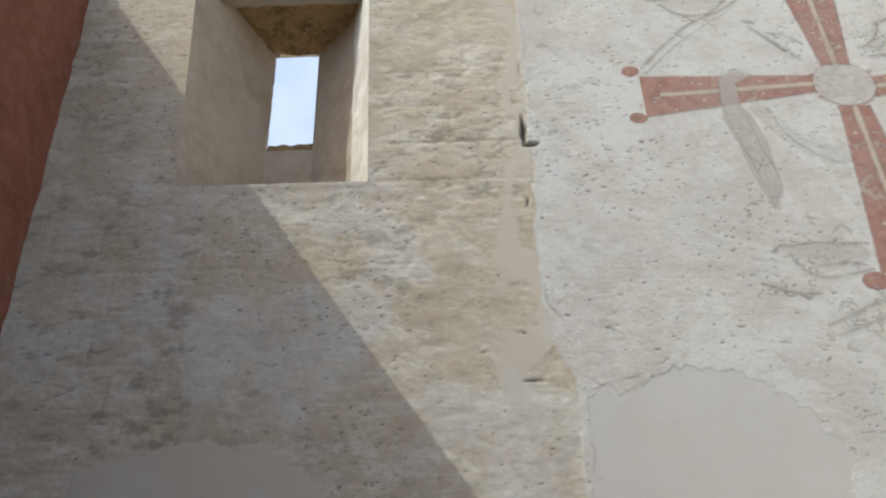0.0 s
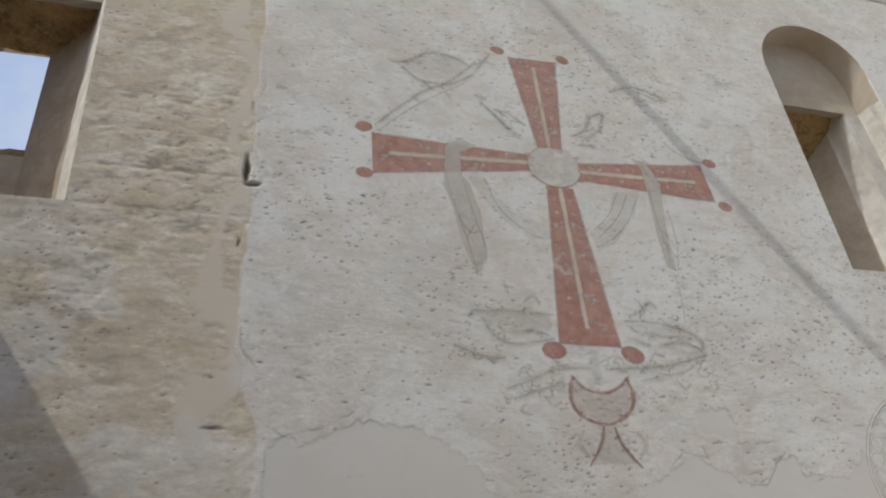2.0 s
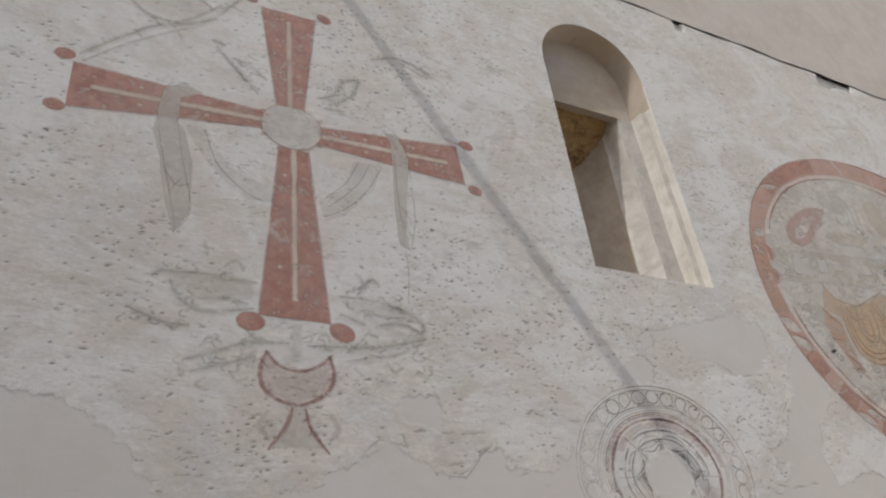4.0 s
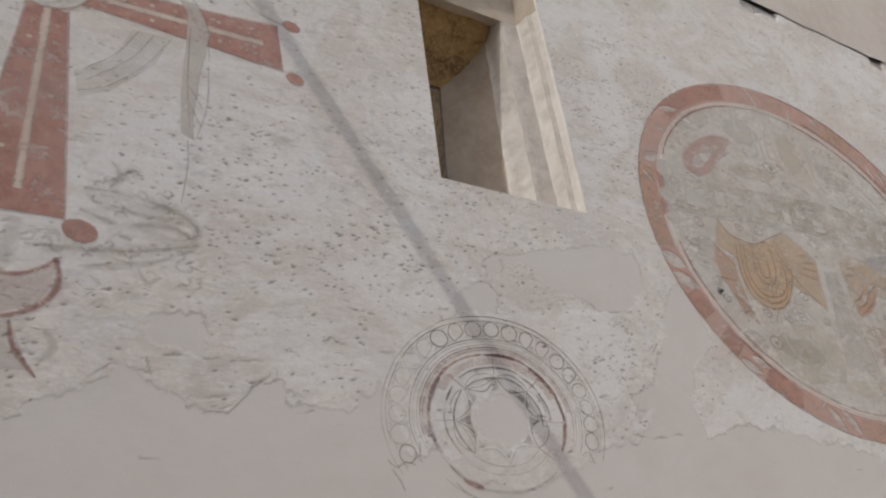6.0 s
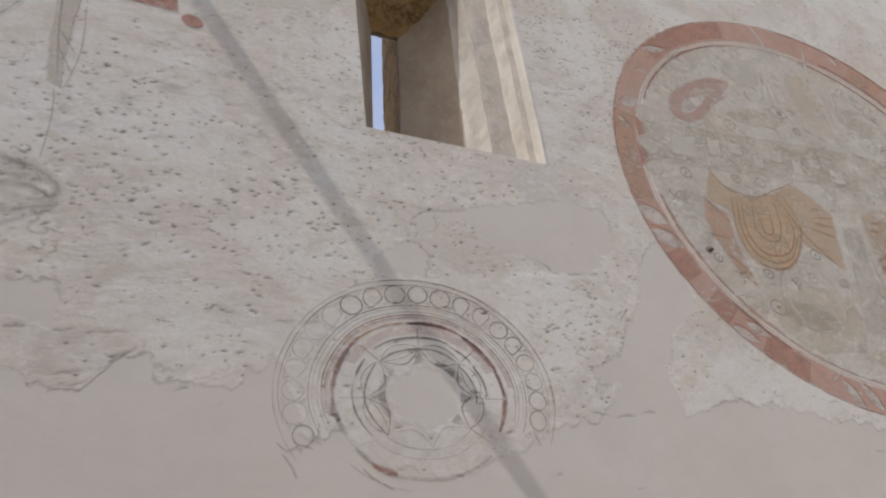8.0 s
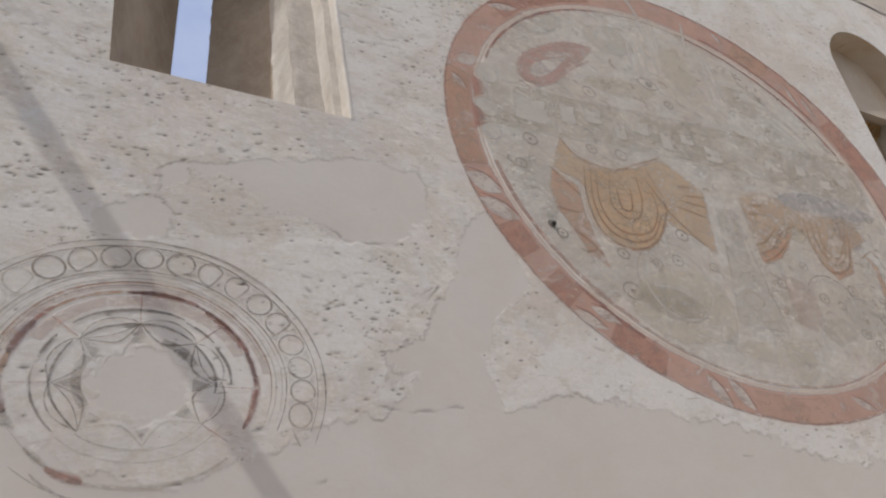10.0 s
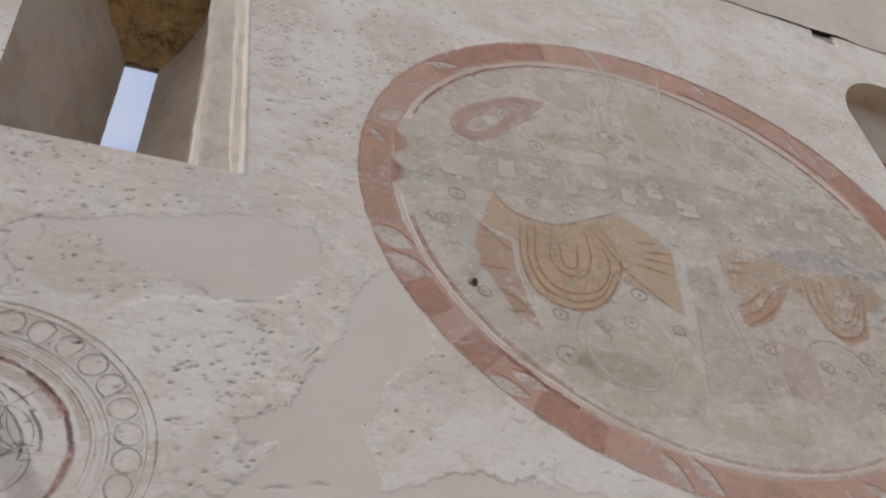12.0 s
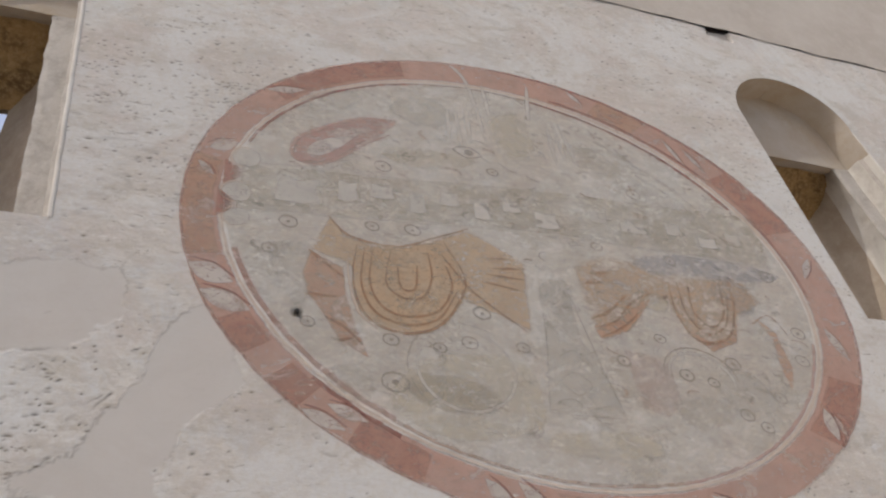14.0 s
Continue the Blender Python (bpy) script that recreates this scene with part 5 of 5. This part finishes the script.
    # upper band with its ruled edges and scraped panels
    coat("upper_band", [(6.02, 4.16), (6.5, 4.20), (7.47, 4.29), (8.04, 4.32), (9.14, 4.36), (9.13, 3.98), (8.48, 3.97), (7.76, 3.98), (7.10, 3.95), (6.5, 3.90), (6.01, 3.86)], GREEN_WASH, root, 1)
    stroke("rule", [(6.01, 3.86), (6.50, 3.90), (7.10, 3.95), (7.76, 3.98), (8.48, 3.97), (9.13, 3.97)], 0.014, WHITE_PAINT, root, 5, taper=False)
    stroke("rule", [(6.02, 4.17), (6.39, 4.20), (6.80, 4.21), (7.5, 4.28)], 0.010, WHITE_PAINT, root, 5)
    for x, z, wx, wz in ((6.30, 4.04, 0.12, 0.09), (6.55, 4.08, 0.06, 0.07), (6.73, 4.11, 0.07, 0.05), (6.92, 4.06, 0.05, 0.06), (7.10, 4.13, 0.06, 0.05), (7.28, 4.08, 0.05, 0.06), (7.46, 4.14, 0.06, 0.04), (7.66, 4.08, 0.08, 0.06), (8.0, 4.16, 0.06, 0.04), (8.22, 4.12, 0.09, 0.04), (8.5, 4.16, 0.06, 0.05), (8.72, 4.09, 0.07, 0.04), (8.92, 4.15, 0.06, 0.05)):
        box_outline = [(x - wx, z - wz), (x + 0.2 * wx, z - wz * 1.15), (x + wx, z - wz * 0.8), (x + wx * 0.85, z + 0.2 * wz), (x + wx * 0.95, z + wz), (x, z + 0.8 * wz), (x - wx * 0.9, z + wz * 1.05)]
        panel = coat("scraped_panel", box_outline, SCRAPED, root, 3, soft=0.03)
        stroke("panel_line", box_outline[:4], 0.010, SKETCH_LINE, panel, 4)
    # scrapes and rays at the top
    for line in ([(7.20, 4.87), (7.21, 4.54)], [(7.27, 4.95), (7.27, 4.58)], [(7.20, 5.26), (7.30, 5.11), (7.37, 4.62)], [(7.72, 5.20), (7.68, 4.87)], [(7.80, 4.88), (7.81, 4.54)], [(7.88, 4.90), (7.95, 4.55)], [(7.84, 4.9), (7.88, 4.56)], [(7.15, 4.84), (7.14, 4.58)], [(7.40, 5.12), (7.42, 4.85)]):
        stroke("scrape", line, 0.034, SCRAPED, root, 5)
    for line in ([(8.25, 4.76), (8.39, 4.62), (8.57, 4.51), (8.72, 4.36)], [(8.12, 4.80), (8.3, 4.68), (8.45, 4.60)], [(8.35, 4.56), (8.6, 4.40)]):
        stroke("wing_line", line, 0.035, GREY_WASH, root, 2)
    # pink looped ribbon
    almond = coat("loop", spline([(6.26, 4.26), (6.29, 4.40), (6.44, 4.52), (6.63, 4.63), (6.83, 4.66), (6.76, 4.54), (6.63, 4.43), (6.47, 4.27), (6.34, 4.22)], 5, True), PINK_WASH, root, 3)
    stroke("loop_line", [(6.84, 4.66), (6.63, 4.63), (6.44, 4.52), (6.29, 4.40), (6.26, 4.28), (6.36, 4.23), (6.49, 4.29), (6.64, 4.43), (6.79, 4.54)], 0.03, PINK_WASH, almond, 4)
    coat("loop_eye", spline([(6.33, 4.30), (6.38, 4.40), (6.54, 4.48), (6.64, 4.53), (6.50, 4.36), (6.40, 4.29)], 5, True), WHITE_PAINT, almond, 5)
    # haloes and ground fields below
    coat("lower_field", spline([(6.86, 3.13), (7.12, 3.20), (7.41, 3.15), (7.42, 2.84), (6.99, 2.77), (6.72, 2.92)], 6, True), OCHRE_WASH, root, 2)
    stroke("halo", oval(7.09, 3.11, 0.235, 0.205, -8, 24, -200, 110), 0.02, WHITE_PAINT, root, 4, n=3)
    stroke("halo", oval(7.09, 3.11, 0.28, 0.24, -8, 24, 60, 260), 0.012, GREY_WASH, root, 3, n=3)
    stroke("halo", oval(8.37, 3.17, 0.19, 0.14, -10, 24, 0, 200), 0.02, WHITE_PAINT, root, 4, n=3)
    stroke("halo", oval(8.37, 3.17, 0.22, 0.17, -10, 24, 10, 190), 0.010, GREY_LINE, root, 4, n=3)
    coat("pillar", [(7.54, 3.68), (7.52, 3.31), (7.47, 2.93), (7.87, 2.92), (7.79, 3.21), (7.72, 3.33), (7.70, 3.68)], PALE_WASH, root, 1)
    for line in ([(7.54, 3.68), (7.52, 3.31), (7.47, 2.93)], [(7.70, 3.60), (7.79, 3.21), (7.87, 2.92)], [(7.56, 3.10), (7.64, 3.14), (7.72, 3.08), (7.64, 3.02), (7.56, 3.08)], [(7.52, 2.98), (7.60, 3.0), (7.68, 2.96), (7.80, 2.98)], [(7.47, 2.925), (7.87, 2.915)], [(7.57, 3.22), (7.66, 3.26), (7.74, 3.20)]):
        stroke("pillar_line", line, 0.010, FAINT_LINE, root, 4)
    coat("scraped_field", [(7.94, 3.30), (8.10, 3.28), (8.20, 3.22), (8.21, 3.02), (8.10, 2.93), (7.97, 2.98)], PINK_THIN, root, 1)
    stroke("diamond", [(7.30, 2.81), (7.33, 2.90), (7.42, 2.89), (7.40, 2.81)], 0.014, WHITE_PAINT, root, 4, closed=True, n=3)
    for x, z, rx, rz, a, m in ((6.45, 4.72, 0.22, 0.10, 30, PALE_WASH), (7.0, 4.78, 0.22, 0.13, 5, PALE_WASH), (7.55, 4.72, 0.16, 0.22, 0, OCHRE_WASH), (8.05, 4.62, 0.22, 0.12, -20, GROUND_WASH), (8.55, 4.35, 0.30, 0.10, -25, SKETCH_WASH), (7.0, 4.40, 0.30, 0.08, 4, OCHRE_WASH), (8.75, 3.72, 0.16, 0.14, -20, BLUE_WASH), (8.62, 3.10, 0.20, 0.14, -10, PALE_WASH),
                              (7.62, 3.56, 0.12, 0.16, 0, PALE_WASH), (7.02, 2.98, 0.26, 0.10, -6, OCHRE_WASH), (7.75, 2.78, 0.32, 0.08, 0, OCHRE_WASH), (8.32, 2.98, 0.18, 0.10, 6, GROUND_WASH), (6.30, 3.55, 0.14, 0.20, 10, PALE_WASH), (6.55, 3.00, 0.12, 0.10, -30, PALE_WASH), (8.2, 3.62, 0.12, 0.08, 0, OCHRE_WASH)):
        coat("smear", [(p + 0.03 * noise.noise(Vector((p * 9, q * 9, 0))), q + 0.03 * noise.noise(Vector((p * 9, q * 9, 5)))) for p, q in oval(x, z, rx, rz, a, 26)], m, ground, 2, soft=0.08)
    # eyes strewn over the ground
    for x, z in ((6.26, 3.83), (6.18, 3.66), (6.67, 3.87), (6.88, 3.88), (6.74, 4.29), (7.38, 4.38), (6.365, 3.285), (6.74, 3.23), (6.97, 3.21), (7.12, 3.25), (7.20, 3.42), (7.39, 3.25), (6.75, 3.02), (7.94, 3.94), (8.40, 3.91), (9.06, 3.89), (8.18, 3.38), (8.59, 3.27), (8.67, 2.92), (8.82, 3.09), (7.93, 3.23),
                 (9.07, 3.33), (9.12, 3.51), (8.28, 3.18), (6.89, 4.39), (8.29, 4.39), (8.43, 3.15), (8.57, 2.98)):
        big = 1.5 if (x, z) == (6.75, 3.02) else random.uniform(0.8, 1.15)
        eye = stroke("eye", oval(x, z, 0.040 * big, 0.030 * big, -12, 12), 0.010, GREY_LINE, root, 6, closed=True, n=3)
        coat("pupil", oval(x, z, 0.011 * big, 0.009 * big, 0, 8), GREY_LINE, eye, 6)
    # remnants of lost drawing all over the ground
    made = 0
    while made < 260:
        u, v = random.uniform(-1, 1), random.uniform(-1, 1)
        x, z = cx + 1.6 * u, cz + 1.18 * v
        if u * u + v * v > 0.95 or (6.3 < x < 7.5 and 3.25 < z < 3.9):
            continue
        r, a, mat = random.uniform(0.02, 0.06), random.uniform(0, 6.28), random.choice((FAINT_LINE, SKETCH_LINE, WHITE_PAINT, WHITE_PAINT, PALE_WASH, HUB_LINE))
        stroke("remnant", [(x + r * math.cos(a + b), z + 0.7 * r * math.sin(a + b * 0.8)) for b in (0, 0.9, 1.9, 2.6)], random.uniform(0.010, 0.026), mat, ground, 3, n=4)
        made += 1
    stroke("eye", leaf(7.24, 4.505, 0.17, 0.085, -8, 8), 0.014, GREY_LINE, root, 6, closed=True, n=2)
    coat("pupil", oval(7.25, 4.505, 0.03, 0.024, 0, 12), GREY_LINE, root, 6)


painted_cross()
painted_rosette()
painted_medallion()
bm = bmesh.new()
bmesh.ops.create_cone(bm, cap_ends=True, segments=12, radius1=0.013, radius2=0.010, depth=0.03, matrix=Matrix.Translation((6.316, D - 0.004, 3.325)) @ Matrix.Rotation(radians(90), 4, "X"))
tagged(part("iron_peg", bm, BLACK, None), "small black iron peg driven into the painted plaster", "peg")
